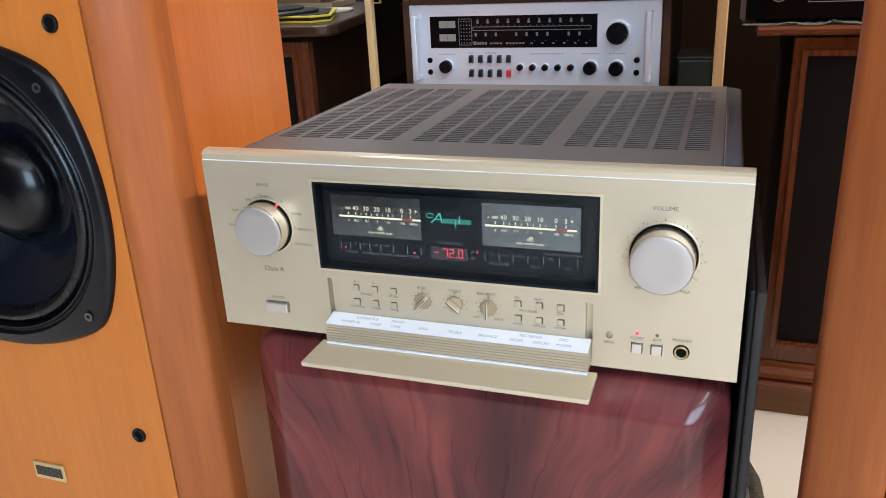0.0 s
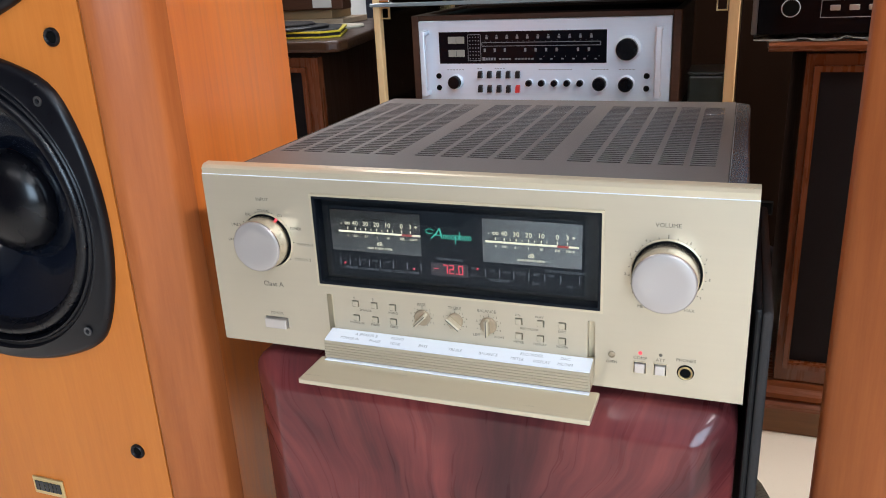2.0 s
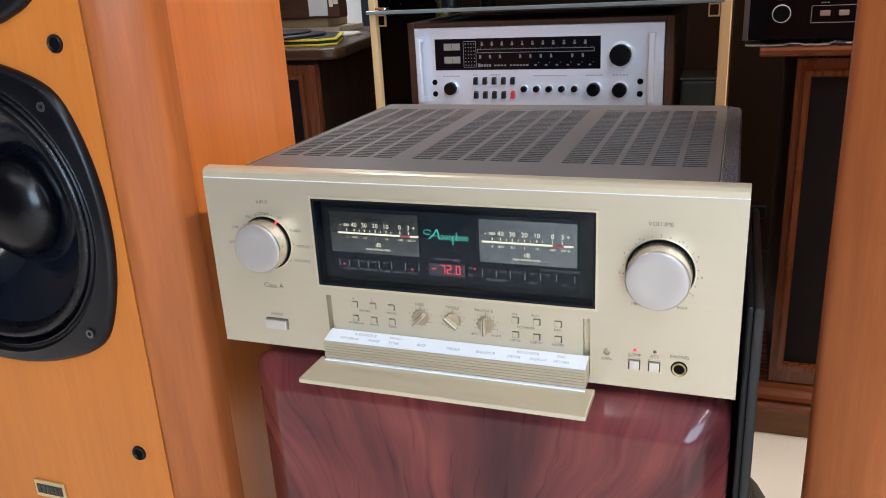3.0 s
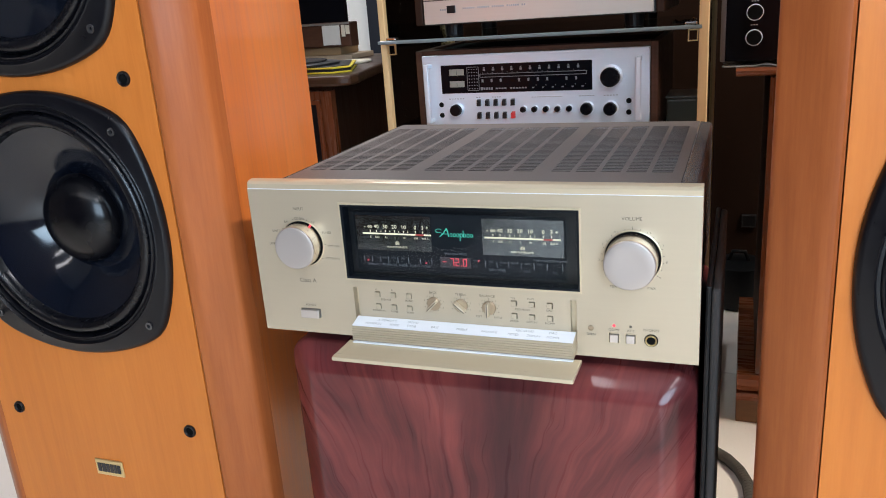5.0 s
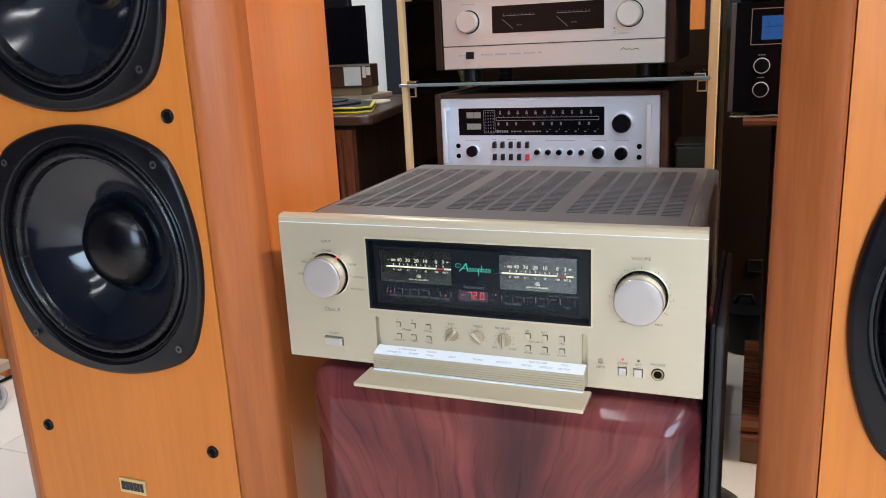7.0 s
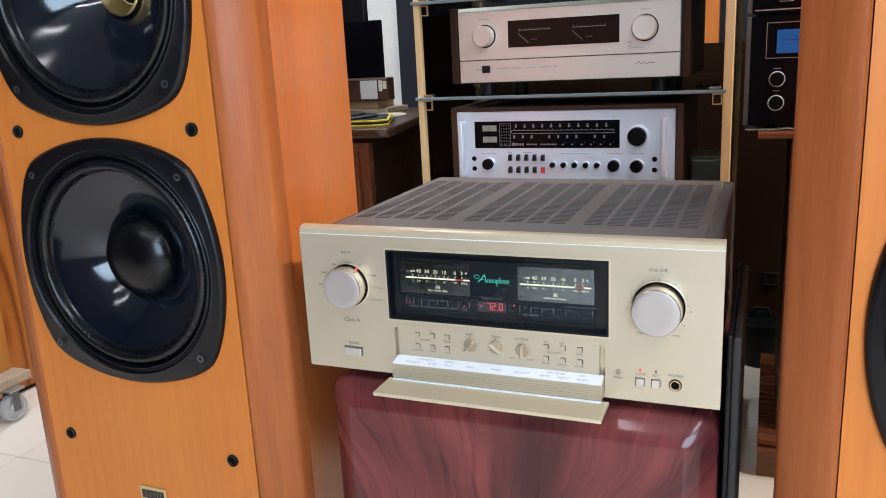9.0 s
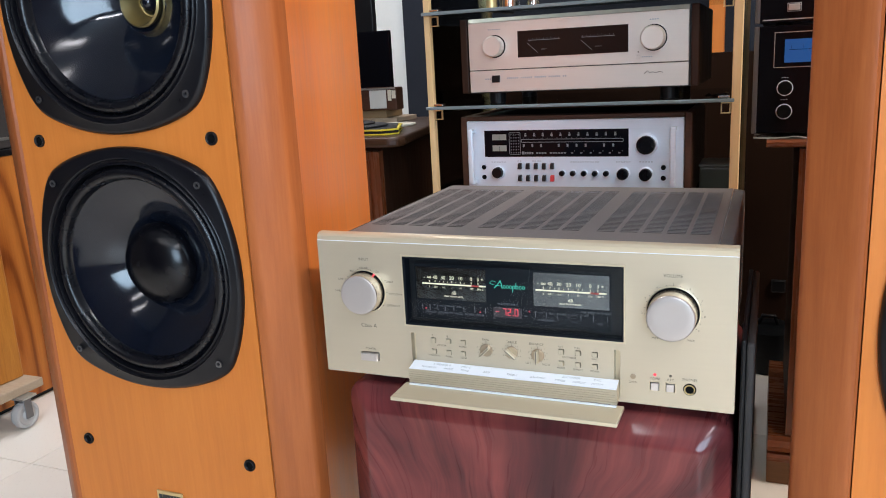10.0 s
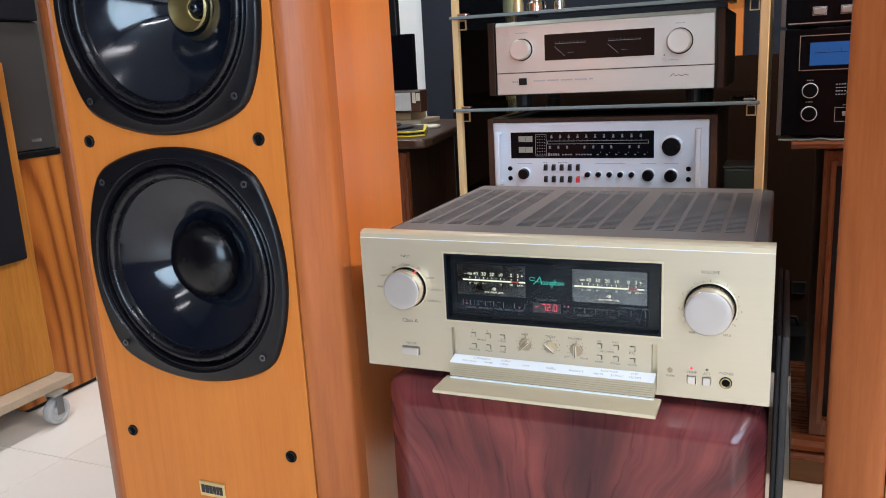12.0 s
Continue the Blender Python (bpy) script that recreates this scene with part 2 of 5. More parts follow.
RUBBER = painted("surround_rubber", (0.004, 0.004, 0.006), 0.28, 0.12, 0.0, 30.0, 0.0, 0.42)
CONE = painted("cone_black", (0.004, 0.006, 0.012), 0.11, 0.2, 0.0, 25.0, 0.0, 0.6)
CAP = painted("dust_cap_black", (0.003, 0.003, 0.0045), 0.26, 0.15, 0.0, 25.0, 0.0, 0.35)
BRASS = brushed("gold_badge", (0.72, 0.56, 0.27), 0.3, (1, 40, 40), 0.7)
DARK_BRASS = brushed("dull_gold", (0.30, 0.23, 0.10), 0.35, (40, 40, 40), 0.8)
DARK_STEEL = brushed("dark_screw_steel", (0.20, 0.20, 0.21), 0.35, (30, 30, 30), 0.9)
CHROME = brushed("chrome", (0.80, 0.80, 0.80), 0.14, (40, 40, 40), 1.0, 0.02)
SILVER = brushed("silver_panel", (0.82, 0.885, 0.98), 0.36, (1, 40, 40), 0.35, 0.03)
SILVER_WARM = brushed("warm_silver_panel", (0.74, 0.685, 0.62), 0.38, (1, 40, 40), 0.6, 0.03)
WHITEISH = painted("off_white_print", (0.62, 0.60, 0.55), 0.6, 0.05, bump=0)
METER_CREAM = painted("meter_cream", (0.30, 0.28, 0.23), 0.5, 0.08, bump=0)
RED_BUTTON = painted("red_button", (0.62, 0.03, 0.03), 0.35, 0.05, bump=0)
GLOSS_BLACK = painted("gloss_black_glass", (0.004, 0.004, 0.006), 0.08, 0.1, bump=0, spec=0.15)
METER_DARK = painted("dark_meter_window", (0.018, 0.010, 0.008), 0.2, 0.1, bump=0, spec=0.1)
CLOTH = painted("grille_cloth", (0.019, 0.016, 0.017), 0.9, 0.25, 0.0, 700.0, 0.001, 0.05)
CLOTH_GREY = painted("grey_grille_cloth", (0.050, 0.045, 0.043), 0.9, 0.2, 0.0, 700.0, 0.001, 0.2)
FOAM = painted("black_foam", (0.010, 0.010, 0.013), 0.95, 0.25, 0.0, 400.0, 0.001, 0.2)
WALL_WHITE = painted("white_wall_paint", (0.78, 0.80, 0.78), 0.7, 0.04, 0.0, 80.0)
# Dark brown keeps the unseen walls from casting haze onto black parts.
WALL_UNSEEN = painted("unseen_wall_brown", (0.085, 0.062, 0.045), 0.7, 0.05, 0.0, 80.0)
NAVY = painted("navy_felt", (0.009, 0.0125, 0.022), 0.9, 0.15, 0.0, 250.0)
BROWN_BOARD = painted("dark_brown_board", (0.019, 0.0085, 0.0045), 0.7, 0.2, 0.0, 40.0, 0.0004, 0.1)
PAPER_YELLOW = painted("yellow_sleeve", (0.75, 0.60, 0.04), 0.5, 0.08, bump=0)
PAPER_WHITE = painted("paper_cream", (0.66, 0.60, 0.47), 0.7, 0.08, bump=0)
PAPER_BLACK = painted("black_sleeve", (0.02, 0.02, 0.022), 0.4, 0.1, bump=0)
CARD = painted("card_brown", (0.33, 0.22, 0.11), 0.7, 0.1, 0.0, 60.0)
POT_BLACK = painted("black_enamel", (0.004, 0.005, 0.006), 0.35, 0.15, 0.0, 60.0, 0.0004, 0.2)
WHEEL_GREY = painted("wheel_grey", (0.42, 0.42, 0.42), 0.45, 0.1, 0.0, 80.0)
STEEL = brushed("zinc_steel", (0.60, 0.60, 0.58), 0.35, (30, 30, 30), 0.9)
CABLE = painted("braided_sleeve", (0.10, 0.09, 0.075), 0.5, 0.5, 0.3, 400.0, 0.002)
TILE = painted("cream_floor_tile", (0.80, 0.75, 0.67), 0.32, 0.012, 0.0, 250.0, 0.0)
GROUT = painted("floor_grout", (0.77, 0.725, 0.65), 0.8, 0.1, 0.0, 80.0)
# Unseen ceiling, toned down to grey to lower the ambient light.
CEILING = painted("ceiling_paint", (0.45, 0.45, 0.45), 0.8, 0.03, 0.0, 60.0)
GREY_GREEN = painted("grey_green_plastic", (0.045, 0.050, 0.040), 0.35, 0.15, 0.0, 60.0)
PLATE_DIM = painted("dim_grey_print", (0.018, 0.017, 0.016), 0.6, 0.05, bump=0)
DIFFUSER = glow("lamp_diffuser", (1.0, 0.88, 0.74), 1.5)

# ---- mesh helpers ----
BASE = {}


def thing(name, place, label, category, group=""):
    ob = new(name)
    ob.empty_display_size = 0.05
    ob.location = place
    BASE[ob.name] = Vector(place)
    return tagged(ob, label, category, group)


def part(name, bm, material, parent=None, label="", smooth=None):
    """Links a bmesh, given in world metres, as one mesh under a thing or a part."""
    base = BASE[parent.name] if parent else Vector((0, 0, 0))
    me = bpy.data.meshes.new(name)
    bmesh.ops.recalc_face_normals(bm, faces=bm.faces[:])
    if smooth:
        for f in bm.faces:
            f.smooth = True
        for e in bm.edges:
            if len(e.link_faces) == 2 and e.calc_face_angle(0) > radians(smooth):
                e.smooth = False
    bm.to_mesh(me)
    bm.free()
    me.transform(Matrix.Translation(-base))
    me.materials.append(material)
    ob = new(name, me)
    ob.parent = parent
    BASE[ob.name] = base
    if label:
        tagged(ob, label)
    return ob


def box(x0, x1, y0, y1, z0, z1, bevel=0.0, segs=2, bm=None):
    bm = bm or bmesh.new()
    m = Matrix.Translation(((x0 + x1) / 2, (y0 + y1) / 2, (z0 + z1) / 2)) @ Matrix.Diagonal((x1 - x0, y1 - y0, z1 - z0, 1))
    made = bmesh.ops.create_cube(bm, size=1, matrix=m)
    if bevel:
        edges = list({e for v in made["verts"] for e in v.link_edges})
        bmesh.ops.bevel(bm, geom=edges, offset=bevel, segments=segs, affect="EDGES", profile=0.5)
    return bm


def lathe(profile, centre, axis="y", n=48, bm=None, closed=False):
    """Spins (radius, distance along the axis) round an axis through centre."""
    bm = bm or bmesh.new()
    c, rings = Vector(centre), []
    for r, d in profile:
        if r < 1e-6:
            p = (0, d, 0) if axis == "y" else (0, 0, d) if axis == "z" else (d, 0, 0)
            rings.append([bm.verts.new(c + Vector(p))])
            continue
        ring = []
        for i in range(n):
            a = 2 * math.pi * i / n
            u, v = r * math.cos(a), r * math.sin(a)
            p = (u, d, v) if axis == "y" else (u, v, d) if axis == "z" else (d, u, v)
            ring.append(bm.verts.new(c + Vector(p)))
        rings.append(ring)
    pairs = list(zip(rings, rings[1:] + rings[:1])) if closed else list(zip(rings, rings[1:]))
    for a, b in pairs:
        for i in range(n):
            j = (i + 1) % n
            if len(a) == 1 and len(b) > 1:
                bm.faces.new((a[0], b[i], b[j]))
            elif len(b) == 1 and len(a) > 1:
                bm.faces.new((a[i], b[0], a[j]))
            elif len(a) > 1:
                bm.faces.new((a[i], b[i], b[j], a[j]))
    return bm


def disc(r, y0, y1, x, z, n=32, bevel=0.0, bm=None):
    """A disc or stub whose face looks along y; y0 is the front."""
    b = bevel
    prof = [(0, y0), (r - b, y0), (r, y0 + b), (r, y1), (0, y1)] if b else [(0, y0), (r, y0), (r, y1), (0, y1)]
    return lathe(prof, (x, 0, z), "y", n, bm)


def prism(points, z0, z1, bevel=0.0, segs=3, bm=None):
    """A plan outline (x, y) raised from z0 to z1."""
    bm = bm or bmesh.new()
    low = [bm.verts.new((x, y, z0)) for x, y in points]
    top = [bm.verts.new((x, y, z1)) for x, y in points]
    n = len(points)
    made = [bm.faces.new(low), bm.faces.new(top)]
    for i in range(n):
        made.append(bm.faces.new((low[i], low[(i + 1) % n], top[(i + 1) % n], top[i])))
    bmesh.ops.recalc_face_normals(bm, faces=made)
    if bevel:
        bmesh.ops.bevel(bm, geom=list({e for f in made for e in f.edges}), offset=bevel, segments=segs, affect="EDGES", profile=0.5)
    return bm


def bar(points, x0, x1, bm=None):
    """A side outline (y, z) drawn out from x0 to x1."""
    bm = bm or bmesh.new()
    a = [bm.verts.new((x0, y, z)) for y, z in points]
    b = [bm.verts.new((x1, y, z)) for y, z in points]
    bm.faces.new(a), bm.faces.new(b)
    for i in range(len(points)):
        j = (i + 1) % len(points)
        bm.faces.new((a[i], a[j], b[j], b[i]))
    return bm


def holed(x0, x1, z0, z1, y0, y1, holes):
    """An upright plate with rectangular openings (x0, x1, z0, z1) right through it."""
    bm = bmesh.new()
    xs = sorted({x0, x1, *(v for h in holes for v in h[:2])})
    zs = sorted({z0, z1, *(v for h in holes for v in h[2:])})
    grid = {}

    def vert(i, k):
        if (i, k) not in grid:
            grid[i, k] = bm.verts.new((xs[i], y0, zs[k]))
        return grid[i, k]

    for i in range(len(xs) - 1):
        for k in range(len(zs) - 1):
            cx, cz = (xs[i] + xs[i + 1]) / 2, (zs[k] + zs[k + 1]) / 2
            if not any(h[0] < cx < h[1] and h[2] < cz < h[3] for h in holes):
                bm.faces.new((vert(i, k), vert(i + 1, k), vert(i + 1, k + 1), vert(i, k + 1)))
    made = bmesh.ops.extrude_face_region(bm, geom=bm.faces[:])
    bmesh.ops.translate(bm, verts=[v for v in made["geom"] if isinstance(v, bmesh.types.BMVert)], vec=(0, y1 - y0, 0))
    return bm


def ring_frame(x0, x1, z0, z1, w, y0, y1):
    return holed(x0, x1, z0, z1, y0, y1, [(x0 + w, x1 - w, z0 + w, z1 - w)])


TEXTS = {}


def letters(body, size, x, y, z, mat, parent, name="lettering", align="CENTER", shear=0.0):
    """Raised print on a face that looks along -y, its middle (or left end) at x and z."""
    key = (body, size, align, shear)
    if key not in TEXTS:
        cu = bpy.data.curves.new("print", "FONT")
        cu.body, cu.size, cu.align_x, cu.align_y, cu.shear = body, size, align, "CENTER", shear
        cu.resolution_u = 2
        ob = new("print", cu)
        me = bpy.data.meshes.new_from_object(ob.evaluated_get(bpy.context.evaluated_depsgraph_get()))
        bpy.data.objects.remove(ob)
        TEXTS[key] = me
    bm = bmesh.new()
    bm.from_mesh(TEXTS[key])
    for v in bm.verts:
        v.co = Vector((x + v.co.x, y - v.co.z, z + v.co.y))
    return part(name, bm, mat, parent)


def tube(points, r, n=10, bm=None):
    """A round tube along a polyline."""
    bm = bm or bmesh.new()
    pts, rings = [Vector(p) for p in points], []
    for i, p in enumerate(pts):
        d = (pts[min(i + 1, len(pts) - 1)] - pts[max(i - 1, 0)]).normalized()
        u = d.cross(Vector((0.31, 0.2, 0.93))).normalized()
        w = d.cross(u)
        rings.append([bm.verts.new(p + r * (math.cos(a) * u + math.sin(a) * w)) for a in (2 * math.pi * k / n for k in range(n))])
    for a, b in zip(rings, rings[1:]):
        for k in range(n):
            bm.faces.new((a[k], a[(k + 1) % n], b[(k + 1) % n], b[k]))
    bm.faces.new(rings[0]), bm.faces.new(rings[-1])
    return bm

# ---- the room ----
X0, X1, Y0, Y1 = -3.0, 2.2, -3.2, 2.70


def structure(name, bm, mat, label):
    return tagged(part(name, bm, mat), label, "room", kind="structure")


floor = structure("floor", box(X0, X1, Y0, Y1, -0.10, -0.004), GROUT, "pale cream polished tile floor with fine joints")
structure("ceiling", box(X0, X1, Y0, Y1, CEIL, CEIL + 0.1), CEILING, "plain grey ceiling, added out of view")
structure("wall_north", box(X0, X1, Y1, Y1 + 0.12, 0, CEIL), WALL_WHITE, "white painted back wall of the shop")
# Side and south walls are out of view, added dark to curb reflections.
structure("wall_east", box(X1, X1 + 0.12, Y0, Y1, 0, CEIL), WALL_UNSEEN, "dark brown side wall, added out of view")
structure("wall_west", box(X0 - 0.12, X0, Y0, Y1, 0, CEIL), WALL_UNSEEN, "dark brown side wall, added out of view")
structure("wall_south", holed(X0, X1, 0, CEIL, Y0 - 0.12, Y0, [(0.55, 2.15, 0.6, 2.3)]), WALL_UNSEEN, "dark brown wall with the shop window, added out of view")
window = structure("window_1", ring_frame(0.55, 2.15, 0.6, 2.3, 0.05, Y0 - 0.09, Y0 - 0.03), SILVER, "aluminium framed shop window")
pane = part("pane", box(0.60, 2.10, Y0 - 0.065, Y0 - 0.06, 0.65, 2.25), GLASS, window)
pane.visible_shadow = False

navy = structure("wall_panel", box(-1.325, X1, Y1 - 0.03, Y1 - 0.004, 0, CEIL), NAVY, "dark navy felt covered wall panel")
jamb = structure("door_frame", box(0.012, 0.072, Y1 - 0.07, Y1 - 0.032, 0, 2.1, 0.004), CHERRY, "orange-brown wooden door frame strip")

# Housings for the added ceiling lamps; none of them is in view.
for i, (lx, ly) in enumerate(FILL_LAMPS):
    lamp = thing("ceiling_light", (lx, ly, CEIL), "long white ceiling light with a bright diffuser, added out of view", "ceiling light", "ceiling lights")
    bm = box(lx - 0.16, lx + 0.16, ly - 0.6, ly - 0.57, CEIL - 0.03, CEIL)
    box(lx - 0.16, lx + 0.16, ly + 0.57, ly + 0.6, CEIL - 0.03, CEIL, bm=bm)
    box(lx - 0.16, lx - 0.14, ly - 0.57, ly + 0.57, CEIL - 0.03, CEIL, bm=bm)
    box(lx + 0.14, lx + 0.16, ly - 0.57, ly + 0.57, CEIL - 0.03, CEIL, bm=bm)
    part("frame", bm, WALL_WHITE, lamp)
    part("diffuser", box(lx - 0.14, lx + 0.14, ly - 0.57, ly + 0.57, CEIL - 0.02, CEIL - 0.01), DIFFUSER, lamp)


# ---- tall loudspeakers ----
def tall_speaker(cx, fy):
    """Floorstanding loudspeaker: plan tapers to the back, two drivers on the baffle."""
    sp = thing("tall_loudspeaker", (cx, fy, 0), "tall cherry wood floorstanding loudspeaker with two black drivers", "loudspeaker", "pair of tall loudspeakers")
    top = 1.12
    D1, D2 = 0.6175, 0.949

    def circle_hole(bm_points, cz, r, n=48):
        return [(cx + r * math.cos(2 * math.pi * i / n), cz + r * math.sin(2 * math.pi * i / n)) for i in range(n)]

    # baffle with two round openings
    bm = bmesh.new()
    x0, x1, z0, z1 = cx - 0.1694, cx + 0.1694, 0.03, top
    edges = []
    loops = [[(x0, z0), (x1, z0), (x1, z1), (x0, z1)]] + [circle_hole(bm, c, 0.138) for c in (D1, D2)]
    for lp in loops:
        vs = [bm.verts.new((x, fy, z)) for x, z in lp]
        edges += [bm.edges.new((vs[i], vs[(i + 1) % len(vs)])) for i in range(len(vs))]
    bmesh.ops.triangle_fill(bm, use_beauty=True, use_dissolve=False, edges=edges)
    inside = [f for f in bm.faces if any((f.calc_center_median() - Vector((cx, fy, c))).length < 0.134 for c in (D1, D2))]
    bmesh.ops.delete(bm, geom=inside, context="FACES")
    made = bmesh.ops.extrude_face_region(bm, geom=bm.faces[:])
    bmesh.ops.translate(bm, verts=[v for v in made["geom"] if isinstance(v, bmesh.types.BMVert)], vec=(0, 0.022, 0))
    part("baffle", bm, CHERRY, sp, "orange cherry veneered front baffle")

    # solid cheeks with a shallow angle and a rounded outer arris
    for s in (-1, 1):
        plan = [(0.1705, 0.001), (0.1735, -0.0015), (0.178, -0.0015), (0.186, 0.002), (0.2165, 0.022), (0.2195, 0.0258), (0.2205, 0.030), (0.219, 0.052), (0.1705, 0.052)]
        bm = prism([(cx + s * x, fy + y) for x, y in plan], 0.03, top)
        part("cheek", bm, CHERRY_SOLID, sp, "solid reddish wood corner cheek", smooth=25)
    # carcass behind the cheeks, its sides running in to the back
    for s in (-1, 1):
        plan = [(0.2175, 0.0525), (0.112, 0.425), (0.094, 0.420), (0.195, 0.0525)]
        part("side_panel", prism([(cx + s * x, fy + y) for x, y in plan], 0.03, top), CHERRY_SIDE, sp, "orange cherry veneered side panel")
    part("back_panel", box(cx - 0.093, cx + 0.093, fy + 0.40, fy + 0.42, 0.03, top), CHERRY_SIDE, sp)
    part("top_panel", prism([(cx + x, fy + y) for x, y in ((-0.2165, 0.003), (0.2165, 0.003), (0.11, 0.424), (-0.11, 0.424))], top + 0.001, top + 0.02, 0.004, 1), CHERRY_SOLID, sp)
    part("plinth", prism([(cx + x, fy + y) for x, y in ((-0.19, 0.02), (0.19, 0.02), (0.10, 0.40), (-0.10, 0.40))], 0.0, 0.029), BLACK_PLASTIC, sp)
    part("inner_lining", box(cx - 0.16, cx + 0.16, fy + 0.10, fy + 0.11, 0.05, top - 0.02), FRAME_BLACK, sp)

    def driver(cz, coaxial):
        n = 96
        bm = bmesh.new()

        def bulged(out, y):
            """Four bowed sides that meet in tight rounded corners."""
            h, c = 0.1588 + out, 0.1265 + out
            sag = h - c
            R = (c * c + sag * sag) / (2 * sag)
            half = math.asin(c / R)
            pts = []
            for q in range(4):
                for i in range(n // 4):
                    a = half * (2 * (i + 0.5) / (n // 4) - 1)
                    u, v = -R * math.sin(a), h - R + R * math.cos(a)
                    pts.append([(v, -u), (u, v), (-v, u), (-u, -v)][q])
            pts = sorted(pts, key=lambda p: math.atan2(p[1], p[0]))
            for _ in range(3):
                pts = [tuple((pts[k - 1][d] + 2 * pts[k][d] + pts[(k + 1) % n][d]) / 4 for d in (0, 1)) for k in range(n)]
            return [bm.verts.new((cx + u, fy + y, cz + v)) for u, v in pts]

        def turned(r, y):
            return [bm.verts.new((cx + r * math.cos(t), fy + y, cz + r * math.sin(t))) for t in (-math.pi + 2 * math.pi * (i + 0.5) / n for i in range(n))]

        rings = [bulged(0, 0.0), bulged(0, -0.004), bulged(-0.0025, -0.0075), bulged(-0.005, -0.0088), turned(0.1462, -0.0092), turned(0.1450, -0.0102), turned(0.1438, -0.0092), turned(0.1425, -0.0060), turned(0.1400, -0.0058),
                 turned(0.1388, -0.0080), turned(0.1372, -0.0084), turned(0.1356, -0.004), turned(0.1352, 0.012)]
        for a, b in zip(rings, rings[1:]):
            for i in range(n):
                bm.faces.new((a[i], a[(i + 1) % n], b[(i + 1) % n], b[i]))
        dr = part("coaxial_driver" if coaxial else "bass_driver", bm, FRAME_BLACK, sp, "black cast driver frame with rounded square outline", smooth=60)
        c = (cx, fy, cz)
        roll = [(0.1351, 0.001), (0.1335, -0.002)] + [(0.1258 + 0.0072 * math.cos(t), -0.001 - 0.0072 * math.sin(t)) for t in (math.pi * k / 8 for k in range(9))] + [(0.1178, 0.002), (0.1165, 0.004)]
        part("surround", lathe(roll, c, "y", 72), RUBBER, dr, "rolled black rubber surround", smooth=60)
        if coaxial:
            prof = [(0.1167, 0.004), (0.092, 0.018), (0.066, 0.036), (0.045, 0.053), (0.030, 0.068)]
        else:
            prof = [(0.1167, 0.004), (0.100, 0.011), (0.080, 0.022), (0.066, 0.032), (0.0550, 0.0410)]
        part("cone", lathe(prof, c, "y", 96), CONE, dr, "glossy black cone", smooth=60)
        if coaxial:
            part("horn_throat", lathe([(0.0300, 0.068), (0.0310, 0.062), (0.0285, 0.060), (0.022, 0.070), (0.016, 0.088), (0.0145, 0.094)], c, "y", 48), DARK_BRASS, dr, "gold horn throat in the cone", smooth=60)
            part("phase_plug", lathe([(0.0, 0.070), (0.007, 0.072), (0.011, 0.080), (0.012, 0.096)], c, "y", 32), CONE, dr, smooth=60)
            part("throat_ring", lathe([(0.0158 + 0.0012 * math.cos(t), 0.084 + 0.0014 * math.sin(t)) for t in (2 * math.pi * k / 8 for k in range(8))], c, "y", 32, closed=True), BRASS, dr)
        else:
            dome = [(0.0552 * math.sin(t), 0.0405 - 0.030 * math.cos(t)) for t in (math.pi / 2 * k / 9 for k in range(9, -1, -1))]
            part("dust_cap", lathe(dome, c, "y", 64), CAP, dr, "large black dust cap", smooth=60)
        for sx in (-1, 1):
            for sz in (-1, 1):
                part("screw", lathe([(0.0046, -0.0100), (0.0046, -0.0112), (0.0024, -0.0112), (0.0022, -0.0085), (0.0, -0.0085)], (cx + sx * 0.1145, fy, cz + sz * 0.1125), "y", 16), DARK_STEEL, dr)

    driver(D1, False)
    driver(D2, True)
    for sx in (-1, 1):
        for sz in (0.365, 0.784, 1.085):
            so = part("grille_socket", lathe([(0.0082, 0.0), (0.0082, -0.0020), (0.0072, -0.0030), (0.0060, -0.0026), (0.0052, -0.0010), (0.0051, -0.0003)], (cx + sx * 0.136, fy, sz), "y", 24), FRAME_BLACK, sp, "black rubber grille socket", smooth=50)
            # No hole is cut: a black disc paints the socket's dark depth.
            part("socket_hole", disc(0.0056, -0.0006, -0.0002, 0, 0, 20), SLOT, so).data.transform(Matrix.Translation((cx + sx * 0.136, fy, sz)))
    badge = part("badge", box(cx - 0.0245, cx + 0.0195, fy - 0.0025, fy, 0.2815, 0.3045, 0.0012), BRASS, sp, "small gold maker's badge")
    bm = bmesh.new()
    for k, (a, b) in enumerate(((-0.0205, -0.015), (-0.0138, -0.0078), (-0.0066, -0.0018), (-0.0006, 0.0042), (0.0054, 0.0096), (0.0108, 0.0155))):
        box(cx + a, cx + b, fy - 0.0033, fy - 0.0025, 0.2870, 0.2990, bm=bm)
    part("mark", bm, PAPER_BLACK, badge)
    return sp


speaker = tall_speaker(-0.4845, -0.022)
other = copy_thing(speaker, pose(0.5050, -0.055, 0))


